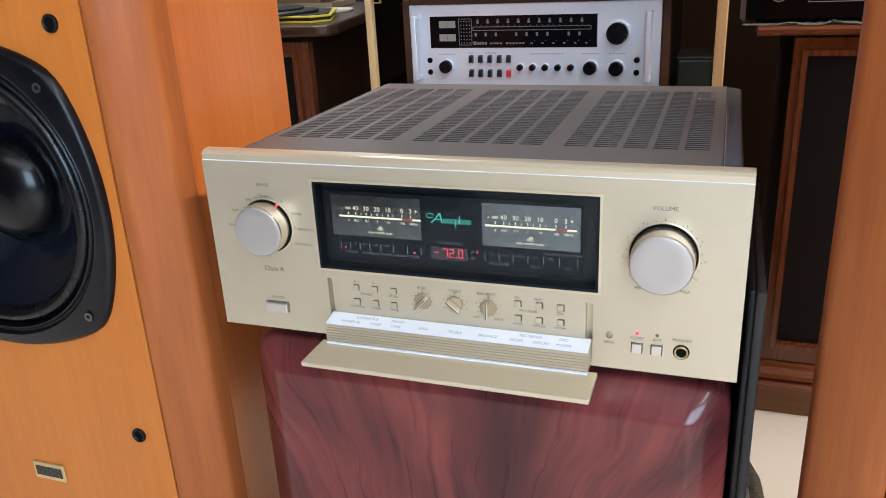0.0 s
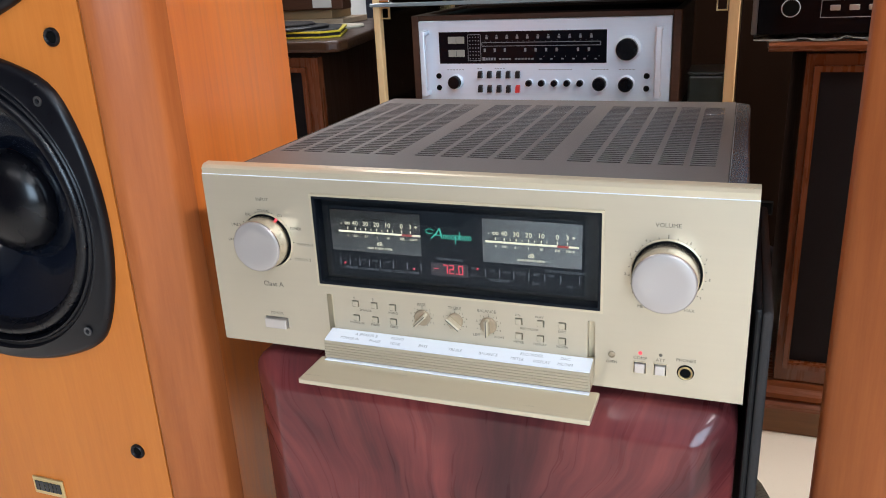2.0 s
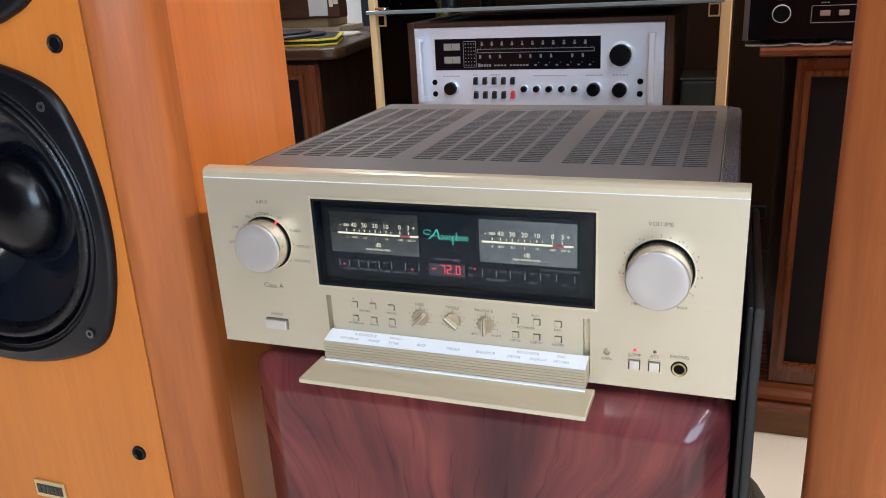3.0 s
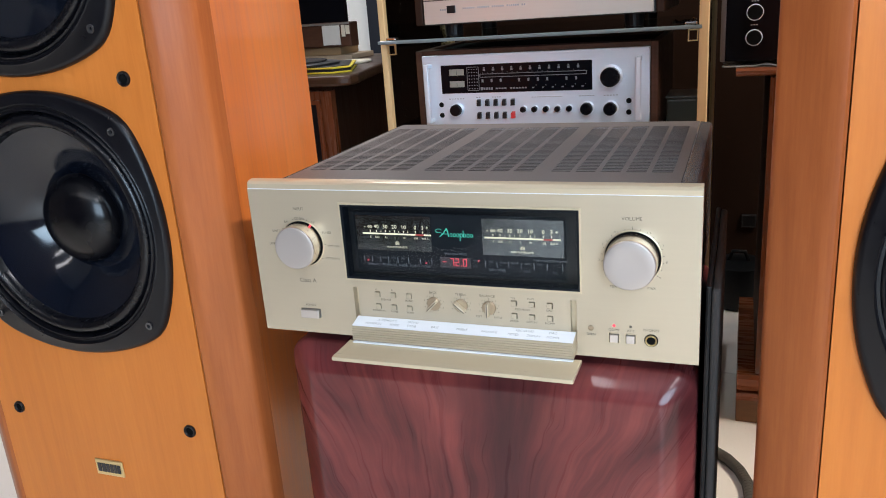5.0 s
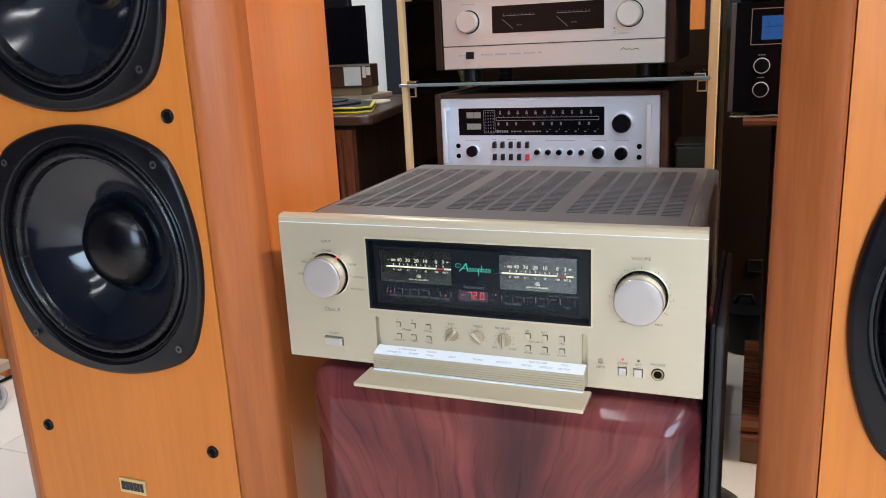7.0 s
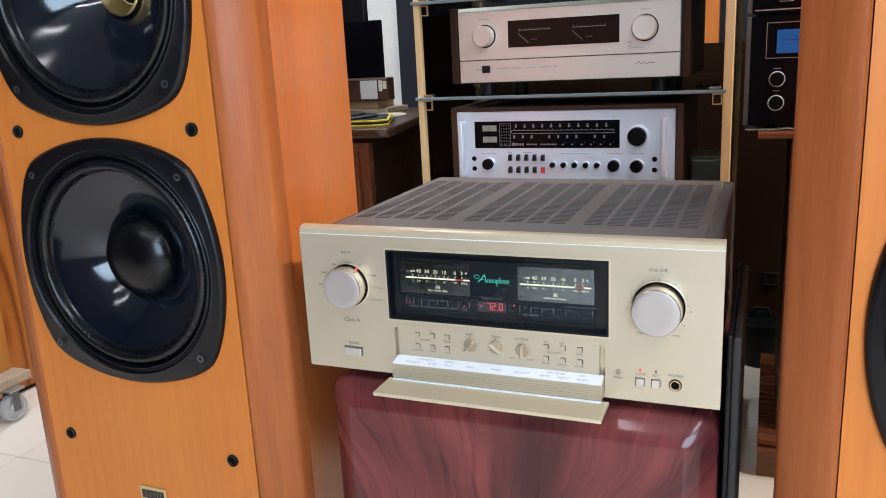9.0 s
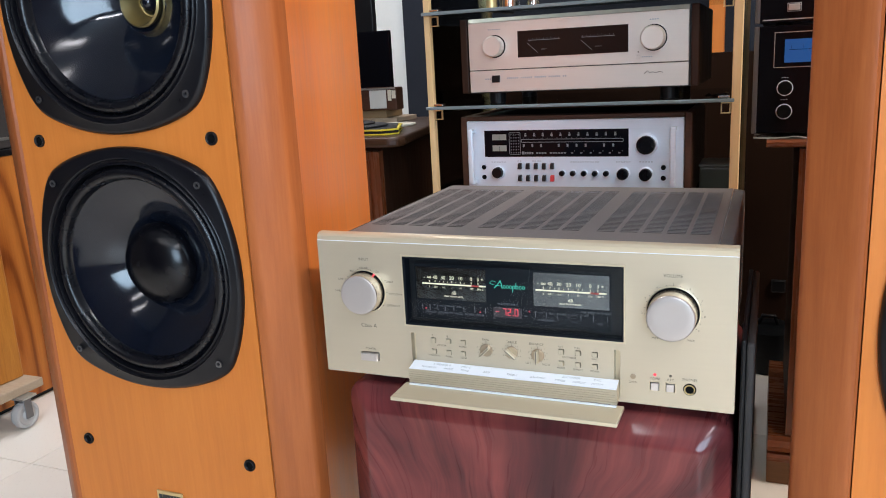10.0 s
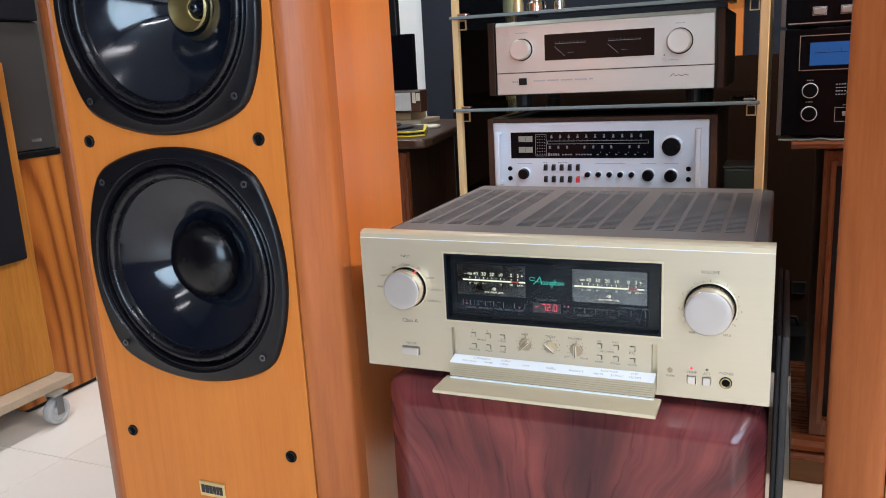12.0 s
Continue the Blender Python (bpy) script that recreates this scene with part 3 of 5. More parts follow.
# ---- lacquered loudspeaker that carries the amplifier ----
def stand_speaker():
    sp = thing("lacquered_loudspeaker", (0.008, 0.2, 0), "glossy flame mahogany loudspeaker used as a stand", "loudspeaker")
    bm, rings = bmesh.new(), []
    for y, inset, r in ((0.360, 0.004, 0.020), (0.354, 0.0, 0.022), (0.0240, 0.0, 0.022), (0.0200, 0.0006, 0.022), (0.0165, 0.003, 0.021), (0.0040, 0.0265, 0.010), (0.0024, 0.0300, 0.008), (0.0020, 0.0345, 0.006)):
        x0, x1, z0, z1 = -0.2165 + inset, 0.2315 - inset, 0.015 + inset, 0.482 - inset
        ring = []
        for qx, qz, a0 in ((x1 - r, z1 - r, 0), (x0 + r, z1 - r, 90), (x0 + r, z0 + r, 180), (x1 - r, z0 + r, 270)):
            ring += [bm.verts.new((qx + r * math.cos(radians(a0 + 15 * k)), y, qz + r * math.sin(radians(a0 + 15 * k)))) for k in range(7)]
        rings.append(ring)
    for a, b in zip(rings, rings[1:]):
        for k in range(28):
            bm.faces.new((a[k], a[(k + 1) % 28], b[(k + 1) % 28], b[k]))
    bm.faces.new(rings[0]), bm.faces.new(rings[-1])
    part("cabinet", bm, MAHOGANY, sp, "glossy reddish flame mahogany cabinet with chamfered front edges", smooth=30)
    part("plinth", box(-0.20, 0.215, 0.03, 0.34, 0, 0.0145), BLACK_PLASTIC, sp)
    return sp


stand_speaker()
panel = thing("speaker_grille", (0.244, 0.17, 0), "black cloth speaker grille leaning beside the lacquered loudspeaker", "speaker grille")
part("grille_frame", box(0.2365, 0.2415, 0.018, 0.30, 0.0, 0.572, 0.002), BLACK_PLASTIC, panel)
part("cloth", box(0.2417, 0.2495, 0.018, 0.30, 0.002, 0.570, 0.0035, 3), CLOTH_GREY, panel, "dark grey grille cloth")


# ---- the champagne amplifier ----
def amplifier():
    am = thing("integrated_amplifier", (0, 0.2, 0.4825), "champagne gold integrated amplifier with two lit meters, flap open", "amplifier")
    W, Z0, Z1 = 0.2325, 0.5, 0.6615
    top = [(-0.0905, 0.5503), (-0.0725, 0.5503), (-0.0548, 0.5503), (-0.0905, 0.5367), (-0.0725, 0.5367), (-0.0550, 0.5367)]
    right = [(0.0573, 0.5500), (0.0755, 0.5500), (0.0933, 0.5500), (0.0573, 0.5367), (0.0753, 0.5365), (0.0933, 0.5365)]
    H = 0.0031
    holes = [(-0.1235, 0.1235, 0.5665, 0.6475), (-0.1185, -0.1125, 0.506, 0.557), (0.1135, 0.1195, 0.506, 0.557), (-0.1850, -0.1610, 0.5175, 0.5285)]
    holes += [(x - H, x + H, z - H, z + H) for x, z in top + right]
    holes += [(x - 0.005, x + 0.005, 0.5165, 0.5265) for x in (0.155, 0.1705)]
    face = part("front_panel", holed(-W, W, Z0, Z1, 0.0, 0.014, holes), CHAMPAGNE, am, "fine-brushed champagne aluminium front panel")
    # ledge, pale for its painted highlight, then a set-back band with rounded top edge
    part("ledge", bar([(0.0003, 0.6616), (0.0009, 0.6621), (0.0012, 0.66215), (0.0012, 0.6616)], -W, W), SILVER_HIGHLIGHT, am, "ledge in pale silver that paints its highlight line")
    part("top_lip", bar([(0.0012, 0.6617), (0.0012, 0.6670), (0.0034, 0.6692), (0.0060, 0.6702), (0.0125, 0.6708), (0.014, 0.6698), (0.014, 0.6617)], -W, W), CHAMPAGNE_SMOOTH, am, "polished lip along the top edge")
    part("chassis", box(-0.218, 0.218, 0.0145, 0.405, 0.505, 0.6455), CHASSIS, am, "black steel chassis")
    # cover with rows of slots over a black sheet that paints the shade inside
    part("slot_void", box(-0.216, 0.206, 0.020, 0.400, 0.6457, 0.6465), SLOT, am, "black sheet for the shade inside the slots")
    GW, GAP = 0.124, 0.0197
    cols, x = [], -0.2125
    for g in range(3):
        for c in range(5):
            cols.append((x + c * 0.0258, x + c * 0.0258 + 0.0208))
        x += GW + GAP
    y0, y1, rows = 0.100, 0.372, 37
    pitch = (y1 - y0) / rows
    bm = box(-0.2195, 0.2095, 0.0145, y0, 0.6597, 0.6605)
    box(-0.2195, 0.2095, y1, 0.407, 0.6597, 0.6605, bm=bm)
    marks = [-0.2195] + [v for c in cols for v in c] + [0.2095]
    for a, b in zip(marks[::2], marks[1::2]):
        box(a, b, y0, y1, 0.6597, 0.6605, bm=bm)
    for a, b in cols:
        for r in range(1, rows + 1):
            yy = y0 + r * pitch
            box(a, b, yy - pitch * 0.35, yy, 0.6598, 0.6605, bm=bm)
    part("top_cover", bm, COVER, am, "grey-brown steel cover with rows of vent slots")
    for s in (-1, 1):
        e = 0.2200 if s < 0 else 0.2100
        pts = [(s * e, 0.6600), (s * (e + 0.001), 0.6608), (s * 0.2235, 0.6590), (s * 0.2255, 0.655), (s * 0.2255, 0.507), (s * 0.2185, 0.507), (s * 0.2185, 0.654), (s * e, 0.6585)]
        bm = bmesh.new()
        a = [bm.verts.new((px, 0.0145, pz)) for px, pz in pts]
        b = [bm.verts.new((px, 0.402, pz)) for px, pz in pts]
        bm.faces.new(a), bm.faces.new(b)
        for i in range(len(pts)):
            j = (i + 1) % len(pts)
            bm.faces.new((a[i], a[j], b[j], b[i]))
        part("side_cover", bm, RAIL, am, "glossy dark grey side cover")
    for fx in (-0.17, 0.17):
        for fy in (0.06, 0.35):
            part("foot", lathe([(0, 0.4825), (0.024, 0.4825), (0.026, 0.486), (0.026, 0.5045), (0, 0.5045)], (fx, fy, 0), "z", 24), BLACK_PLASTIC, am)

    # meter window
    before = set(bpy.data.objects)

    def INSIDE():
        """The window's contents, which lie just behind the glass."""
        return [o for o in bpy.data.objects if o not in before and o.type == "MESH" and not o.name.startswith(("window", "display_board"))]

    win = part("window_bezel", ring_frame(-0.1252, 0.1252, 0.5650, 0.6490, 0.0018, -0.0018, 0.004), CHAMPAGNE_SMOOTH, am, "raised pale gold bezel")
    part("window_liner", ring_frame(-0.1234, 0.1234, 0.5668, 0.6472, 0.0022, -0.0012, 0.012), DISPLAY, am)
    part("display_board", box(-0.1230, 0.1230, 0.0146, 0.0165, 0.567, 0.647), DISPLAY, am, "black display board")
    gl = part("window_glass", box(-0.1212, 0.1212, 0.0008, 0.0014, 0.569, 0.645), COATED_GLASS, am, "clear front glass")
    part("smoked_panel", box(-0.1125, 0.1095, 0.0143, 0.01445, 0.5740, 0.6375), SMOKE, am, "smoke-grey panel behind the glass")
    gl.visible_shadow = False
    YB = 0.0142
    for x0, x1 in ((-0.1105, -0.0275), (0.0265, 0.1075)):
        mt = part("meter", box(x0, x1, 0.0133, 0.0143, 0.5975, 0.6345), METERFACE, am, "lit power meter with cream numerals")
        off = x0 + 0.0075 if x0 < 0 else x0 + 0.0025
        x2 = x1 if x0 < 0 else x1 - 0.003
        sb = off + 0.0009

        def at(f):
            return off + f * (x2 - off)

        bm = box(at(0), at(0.78), 0.0127, 0.0133, 0.6147, 0.6161)
        box(at(0.90), at(1.0), 0.0127, 0.0133, 0.6147, 0.6161, bm=bm)
        part("scale_bar", bm, LIT_WHITE, mt, "glowing white scale bar")
        part("scale_red", box(at(0.78), at(0.90), 0.0127, 0.0133, 0.6145, 0.6160), RED_DIM, mt, "red overload zone")
        bm = bmesh.new()
        for f in (0.115, 0.21, 0.34, 0.475, 0.61, 0.78, 0.885):
            box(at(f) - 0.0003, at(f) + 0.0003, 0.0127, 0.0133, 0.6170, 0.6192, bm=bm)
        for f in (0.275, 0.405, 0.54, 0.67):
            box(at(f) - 0.0002, at(f) + 0.0002, 0.0127, 0.0133, 0.6172, 0.6186, bm=bm)
        part("tick_marks", bm, LIT_NUMBER, mt)
        for s, f in (("40", 0.21), ("30", 0.34), ("20", 0.475), ("10", 0.61), ("0", 0.78), ("3", 0.885), ("+", 0.95), ("-", 0.04)):
            letters(s, 0.0057, at(f), 0.0130, 0.6228, LIT_NUMBER, mt, "numeral")
        letters("\u221e", 0.0062, at(0.115), 0.0130, 0.6226, LIT_NUMBER, mt, "numeral")
        for s, f in (("0", 0.115), ("0.01", 0.215), ("0.1", 0.345), ("1", 0.475), ("10", 0.61), ("100", 0.78), ("200 %", 0.915)):
            letters(s, 0.0030, at(f), 0.0130, 0.6116, LIT_NUMBER, mt, "numeral")
        letters("dB", 0.0052, at(0.5), 0.0130, 0.6056, LIT_NUMBER, mt, "numeral")
        letters("PEAK POWER LEVEL", 0.0026, at(0.5), 0.0130, 0.6015, LIT_NUMBER, mt)
    # maker's mark as plain strokes and loops of its colour
    bm = tube([(-0.0190 + 0.0034 * math.cos(t), 0.0132, 0.6205 + 0.0020 * math.sin(t)) for t in (radians(20 + 30 * k) for k in range(11))], 0.0003, 6)
    tube([(-0.0180, 0.0132, 0.6145), (-0.0140, 0.0132, 0.6180), (-0.0105, 0.0132, 0.6232)], 0.0005, 6, bm)
    tube([(-0.0105, 0.0132, 0.6232), (-0.0092, 0.0132, 0.6190), (-0.0085, 0.0132, 0.6146)], 0.0006, 6, bm)
    tube([(-0.0160, 0.0132, 0.6176), (-0.0085, 0.0132, 0.6174)], 0.0003, 6, bm)
    for k in range(7):
        xk = -0.0060 + k * 0.0036
        tube([(xk + 0.0012 * math.cos(t), 0.0132, 0.6165 + 0.0018 * math.sin(t)) for t in (radians(36 * q) for q in range(11))], 0.00032, 6, bm)
    tube([(0.0034, 0.0132, 0.6108), (0.0034, 0.0132, 0.6182)], 0.0004, 6, bm)
    tube([(0.0070, 0.0132, 0.6146), (0.0070, 0.0132, 0.6215)], 0.0004, 6, bm)
    part("maker_mark", bm, AQUA, am, "turquoise lit maker's mark")
    # volume read-out in seven segments
    part("readout", box(-0.0195, 0.0125, 0.0133, 0.0143, 0.5815, 0.5925), READOUT, am, "red numeric volume read-out")
    SEG = {"7": "abc", "2": "abged", "0": "abcdef", "-": "g"}

    def digit(ch, x, z, h, bm):
        w, t = h * 0.50, h * 0.075
        seg = {"a": (0, w, h - t, h), "d": (0, w, 0, t), "g": (0, w, h / 2 - t / 2, h / 2 + t / 2), "f": (0, t, h / 2, h), "b": (w - t, w, h / 2, h), "e": (0, t, 0, h / 2), "c": (w - t, w, 0, h / 2)}
        for k in SEG[ch]:
            a, b, c, d = seg[k]
            box(x + a, x + b, 0.0126, 0.0131, z + c, z + d, bm=bm)

    bm = bmesh.new()
    for ch, dx in (("-", -0.0165), ("7", -0.0085), ("2", -0.0030), ("0", 0.0050)):
        digit(ch, dx, 0.5842, 0.0078, bm)
    box(0.0030, 0.0038, 0.0126, 0.0131, 0.5842, 0.5850, bm=bm)
    part("digits", bm, RED_LED, am, "glowing red digits")
    letters("VOLUME / FREQ", 0.0033, -0.003, 0.0140, 0.5965, DIM_PRINT, am)
    letters("dB", 0.0028, 0.0175, 0.0140, 0.5905, DIM_PRINT, am)
    letters("kHz", 0.0028, 0.0175, 0.0140, 0.5845, DIM_PRINT, am)
    letters("THE WATTS AT 8 OHMS", 0.0030, 0.094, 0.0140, 0.5935, DIM_PRINT, am)
    for s, x in (("A", -0.1), ("B", -0.09), ("BAL", -0.0815), ("LINE", -0.0715), ("INV", -0.06), ("ON", 0.034), ("PLAY", 0.046), ("COAX", 0.058), ("OPT", 0.071), ("USB", 0.083)):
        letters(s, 0.0028, x, 0.0140, 0.5895, DIM_PRINT, am)
    for s, x in (("SPEAKER", -0.095), ("POWER IN", -0.0765), ("PHASE", -0.061), ("MONO", -0.0480), ("TONE", -0.0355), ("RECORDER", 0.040), ("DAC", 0.071), ("MC", 0.098)):
        letters(s, 0.0034, x, 0.0140, 0.5815, DIM_PRINT, am)
    bm = bmesh.new()
    for x in (-0.1045, -0.0955, -0.086, -0.077, -0.0665, -0.0545, -0.0415, -0.0290, 0.028, 0.040, 0.052, 0.0645, 0.0775, 0.0905, 0.1055):
        box(x - 0.00025, x + 0.00025, 0.0137, 0.0143, 0.584, 0.5905, bm=bm)
    part("divider_lines", bm, DIM_PRINT, am)
    for x, z in ((-0.100, 0.586), (-0.0350, 0.5855), (0.0215, 0.5905)):
        part("indicator", disc(0.0007, 0.0126, 0.0140, x, z, 12), RED_LED, am, "small red indicator")

    for ob in INSIDE():
        ob.data.transform(Matrix.Translation((0, -0.0075, 0)))

    # push buttons under the window
    for x, z in top + right:
        # Black fill paints the recess shadow round each button.
        part("button_gap", box(x - 0.0032, x + 0.0032, 0.0040, 0.0120, z - 0.0032, z + 0.0032), SLOT, am)
        part("push_button", box(x - 0.0030, x + 0.0021, -0.0002, 0.0100, z - 0.0030, z + 0.0020, 0.0003, 1), CHAMPAGNE, am)
    for sx in (-0.1155, 0.1165):
        part("slot_back", box(sx - 0.0032, sx + 0.0032, 0.0085, 0.0138, 0.5055, 0.5575), CHAMPAGNE_SMOOTH, am)
    # Black sheet behind the button openings stands for their shade.
    part("button_well", box(-0.110, 0.110, 0.0142, 0.0148, 0.505, 0.5655), SLOT, am)
    for s, x, z, d in (("A", -0.0915, 0.556, 0), ("B", -0.0735, 0.556, 0), ("SPEAKER", -0.081, 0.5447, 0), ("MONO", -0.0550, 0.5450, 0), ("POWER IN", -0.0905, 0.5318, 0), ("PHASE", -0.0725, 0.5318, 0), ("TONE", -0.0550, 0.5318, 0),
                       ("BASS", -0.028, 0.5560, 1), ("TREBLE", 0.0020, 0.5558, 1), ("BALANCE", 0.030, 0.5560, 1), ("LEFT", 0.0205, 0.5335, 0), ("RIGHT", 0.0405, 0.5335, 0),
                       ("ON", 0.0565, 0.5555, 0), ("PLAY", 0.0745, 0.5555, 0), ("RECORDER", 0.0660, 0.5440, 0), ("DAC", 0.093, 0.5448, 0), ("METER", 0.057, 0.5312, 0), ("DISPLAY", 0.075, 0.5312, 0), ("MC/MM", 0.093, 0.5312, 0)):
        letters(s, 0.0037 if d else 0.0030, x, -0.0003, z, INK, face)
    for x, z, turn in ((-0.0275, 0.5440, -45), (0.0020, 0.5440, 50), (0.0315, 0.5435, 0)):
        kn = part("tone_knob", disc(0.0072, -0.0025, 0.002, x, z, 32, 0.0008), KNOB_BRONZE, am, "small round bronze tone knob with a grip bar")
        bm = box(-0.0016, 0.0016, -0.0095, -0.0025, -0.0070, 0.0070, 0.0006, 2)
        bm.transform(Matrix.Translation((x, 0, z)) @ Matrix.Rotation(radians(-turn), 4, "Y"))
        part("grip", bm, CHAMPAGNE, kn)
        bm = box(-0.0004, 0.0004, -0.0099, -0.0090, -0.0070, 0.0070)
        bm.transform(Matrix.Translation((x, 0, z)) @ Matrix.Rotation(radians(-turn), 4, "Y"))
        part("index_line", bm, INK, kn, "dark index line")
        bm = bmesh.new()
        for k in range(11):
            a = radians(90 - 150 + 30 * k)
            b2 = box(-0.0002, 0.0002, -0.0005, 0.0002, 0.0078, 0.0087)
            b2.transform(Matrix.Translation((x, 0, z)) @ Matrix.Rotation(a - radians(90), 4, "Y"))
            me = bpy.data.meshes.new("m")
            b2.to_mesh(me)
            bm.from_mesh(me)
            b2.free()
        part("scale_marks", bm, INK, kn)
        for s, a in (("0", 90), ("1", 50), ("2", 18), ("4", -25), ("1", 130), ("2", 162), ("4", 205)):
            letters(s, 0.0024, x + 0.0108 * math.cos(radians(a)), -0.0003, z + 0.0098 * math.sin(radians(a)), INK, kn)
    # power key and keys at the right
    part("power_key", box(-0.1845, -0.1622, -0.0035, 0.010, 0.5178, 0.5272, 0.0008), KNOB_GOLD, am, "rectangular power key")
    # Black sheets behind the keys paint their shaded depth.
    part("key_well", box(-0.187, -0.159, 0.0142, 0.0148, 0.515, 0.531), SLOT, am)
    for x in (0.155, 0.1705):
        part("square_key", box(x - 0.0039, x + 0.0039, -0.0028, 0.010, 0.5174, 0.5254, 0.0006), KNOB_GOLD, am)
        part("key_rim", ring_frame(x - 0.0054, x + 0.0054, 0.5161, 0.5269, 0.0007, -0.0008, 0.001), CHAMPAGNE_SMOOTH, am)
    part("key_well", box(0.148, 0.178, 0.0142, 0.0148, 0.514, 0.529), SLOT, am)
    part("indicator", disc(0.0015, -0.0008, 0.001, 0.155, 0.5340, 16, 0.0004), RED_LED, am, "lit red indicator")
    part("indicator", disc(0.0014, -0.0006, 0.001, 0.1705, 0.5340, 16, 0.0004), INK, am, "unlit indicator")
    part("sensor", lathe([(0.0028, 0.0), (0.0028, -0.0008), (0.0022, -0.0011), (0.0019, -0.0002), (0.0, -0.0003)], (0.1330, 0, 0.530), "y", 20), KNOB_BRONZE, am)
    jack = part("phones_jack", lathe([(0.0054, -0.0006), (0.0054, -0.0018), (0.0049, -0.0024), (0.0043, -0.0020), (0.0040, -0.0008), (0.0040, -0.0007)], (0.1895, 0, 0.5215), "y", 32), BRASS, am, "brass headphone jack")
    part("jack_rim", disc(0.0064, -0.0005, 0.0002, 0.1895, 0.5215, 32), SLOT, am)
    # Black disc in place of the jack's shaded bore.
    part("socket_hole", disc(0.0041, -0.0010, -0.0006, 0.1895, 0.5215, 24), SLOT, jack)
    for s, x, z, h in (("INPUT", -0.173, 0.641, 0.0045), ("Class A", -0.172, 0.5612, 0.0068), ("POWER", -0.172, 0.5325, 0.0038), ("VOLUME", 0.1715, 0.640, 0.0048), ("OPEN", 0.133, 0.5235, 0.0034), ("COMP", 0.155, 0.5297, 0.0038), ("ATT", 0.1705, 0.5297, 0.0038), ("PHONES", 0.1895, 0.5318, 0.0039),
                       ("CD-BAL", -0.173, 0.6305, 0.0036), ("CD", -0.157, 0.6270, 0.0036), ("TUNER", -0.1425, 0.616, 0.0036), ("OPTION 1", -0.1345, 0.6015, 0.0036), ("OPTION 2", -0.1385, 0.5875, 0.0036), ("BAL", -0.189, 0.6265, 0.0036), ("LINE 2", -0.2030, 0.616, 0.0036), ("LINE 1", -0.2085, 0.6015, 0.0036),
                       ("MIN", 0.1545, 0.5738, 0.0036), ("MAX", 0.1895, 0.5738, 0.0036)):
        letters(s, h, x, -0.0003, z, INK, face)
    for k in range(1, 10):
        a = radians(90 + 31.5 * (5 - k))
        letters(str(k), 0.0031, 0.172 + 0.0306 * math.cos(a), -0.0003, 0.602 + 0.0296 * math.sin(a), INK, face)
    # large knobs
    for x, z, r, rim, ticks, deep in ((-0.173, 0.6030, 0.0232, 0.0256, 8, 0.0190), (0.172, 0.6026, 0.0237, 0.0264, 19, 0.0235)):
        bm = lathe([(rim + 0.0004, 0.0), (rim + 0.0002, -0.0011), (rim - 0.0004, -0.0013), (rim - 0.0008, -0.0008), (rim - 0.0010, 0.0)], (x, 0, z), "y", 64)
        part("knob_rim", bm, CHAMPAGNE_SMOOTH, am, "thin ring round the knob", smooth=40)
        # Flat black disc paints the shadow in the gap round the knob.
        part("knob_shadow_gap", disc(rim - 0.0008, -0.0005, -0.0002, x, z, 48), SLOT, am)
        prof = [(r * 0.985, -0.0010), (r * 1.02, -0.0028), (r, -deep + 0.0030), (r * 0.992, -deep + 0.0018), (r * 0.985, -deep + 0.0016)]
        kn = part("knob", lathe(prof, (x, 0, z), "y", 96), KNOB_SIDE, am, "large turned pale gold knob", smooth=35)
        part("knob_face", lathe([(r * 0.990, -deep + 0.0019), (r * 0.972, -deep + 0.0009), (r * 0.945, -deep + 0.0002), (r * 0.92, -deep), (r * 0.6, -deep + 0.0003), (0, -deep + 0.0005)], (x, 0, z), "y", 96), KNOB_FACE, kn, "flat greyish knob face", smooth=35)
        bm = bmesh.new()
        for k in range(ticks):
            a = radians(-36 + (252 / (ticks - 1)) * k)
            b2 = box(-0.00022, 0.00022, -0.0005, 0.0002, rim + 0.0010, rim + 0.0022)
            b2.transform(Matrix.Translation((x, 0, z)) @ Matrix.Rotation(a - radians(90), 4, "Y"))
            me = bpy.data.meshes.new("m")
            b2.to_mesh(me)
            bm.from_mesh(me)
            b2.free()
        part("tick_marks", bm, INK, face)
    part("indicator", disc(0.0013, -0.0012, 0.0, -0.1605, 0.6235, 12), RED_LED, am, "red input indicator")

    # fold-down flap: slanted label strip, ribbed apron, flat door
    fl = part("flap_apron", bar([(0.004, 0.5230), (-0.0005, 0.5234)] + [(-0.0170, 0.5194)] + [p for k in range(6) for p in ((-0.0176, 0.5190 - 0.0026 * k), (-0.0176, 0.5173 - 0.0026 * k), (-0.0169, 0.5171 - 0.0026 * k), (-0.0169, 0.5166 - 0.0026 * k))] + [(-0.0165, 0.503), (0.004, 0.503)], -0.1160, 0.1190), CHAMPAGNE, am, "ribbed apron of the open flap")
    # The strip's blue-white colour holds the daylight it reflects facing up.
    part("label_strip", bar([(-0.0006, 0.5237), (-0.0168, 0.5197), (-0.0170, 0.5204), (-0.0008, 0.5245)], -0.1155, 0.1185), SILVER_HIGHLIGHT, am, "strip with grey lettering, reflected daylight put into its pale silver")
    tilt = Matrix.Rotation(math.atan2(0.0164, 0.0044), 4, "X")
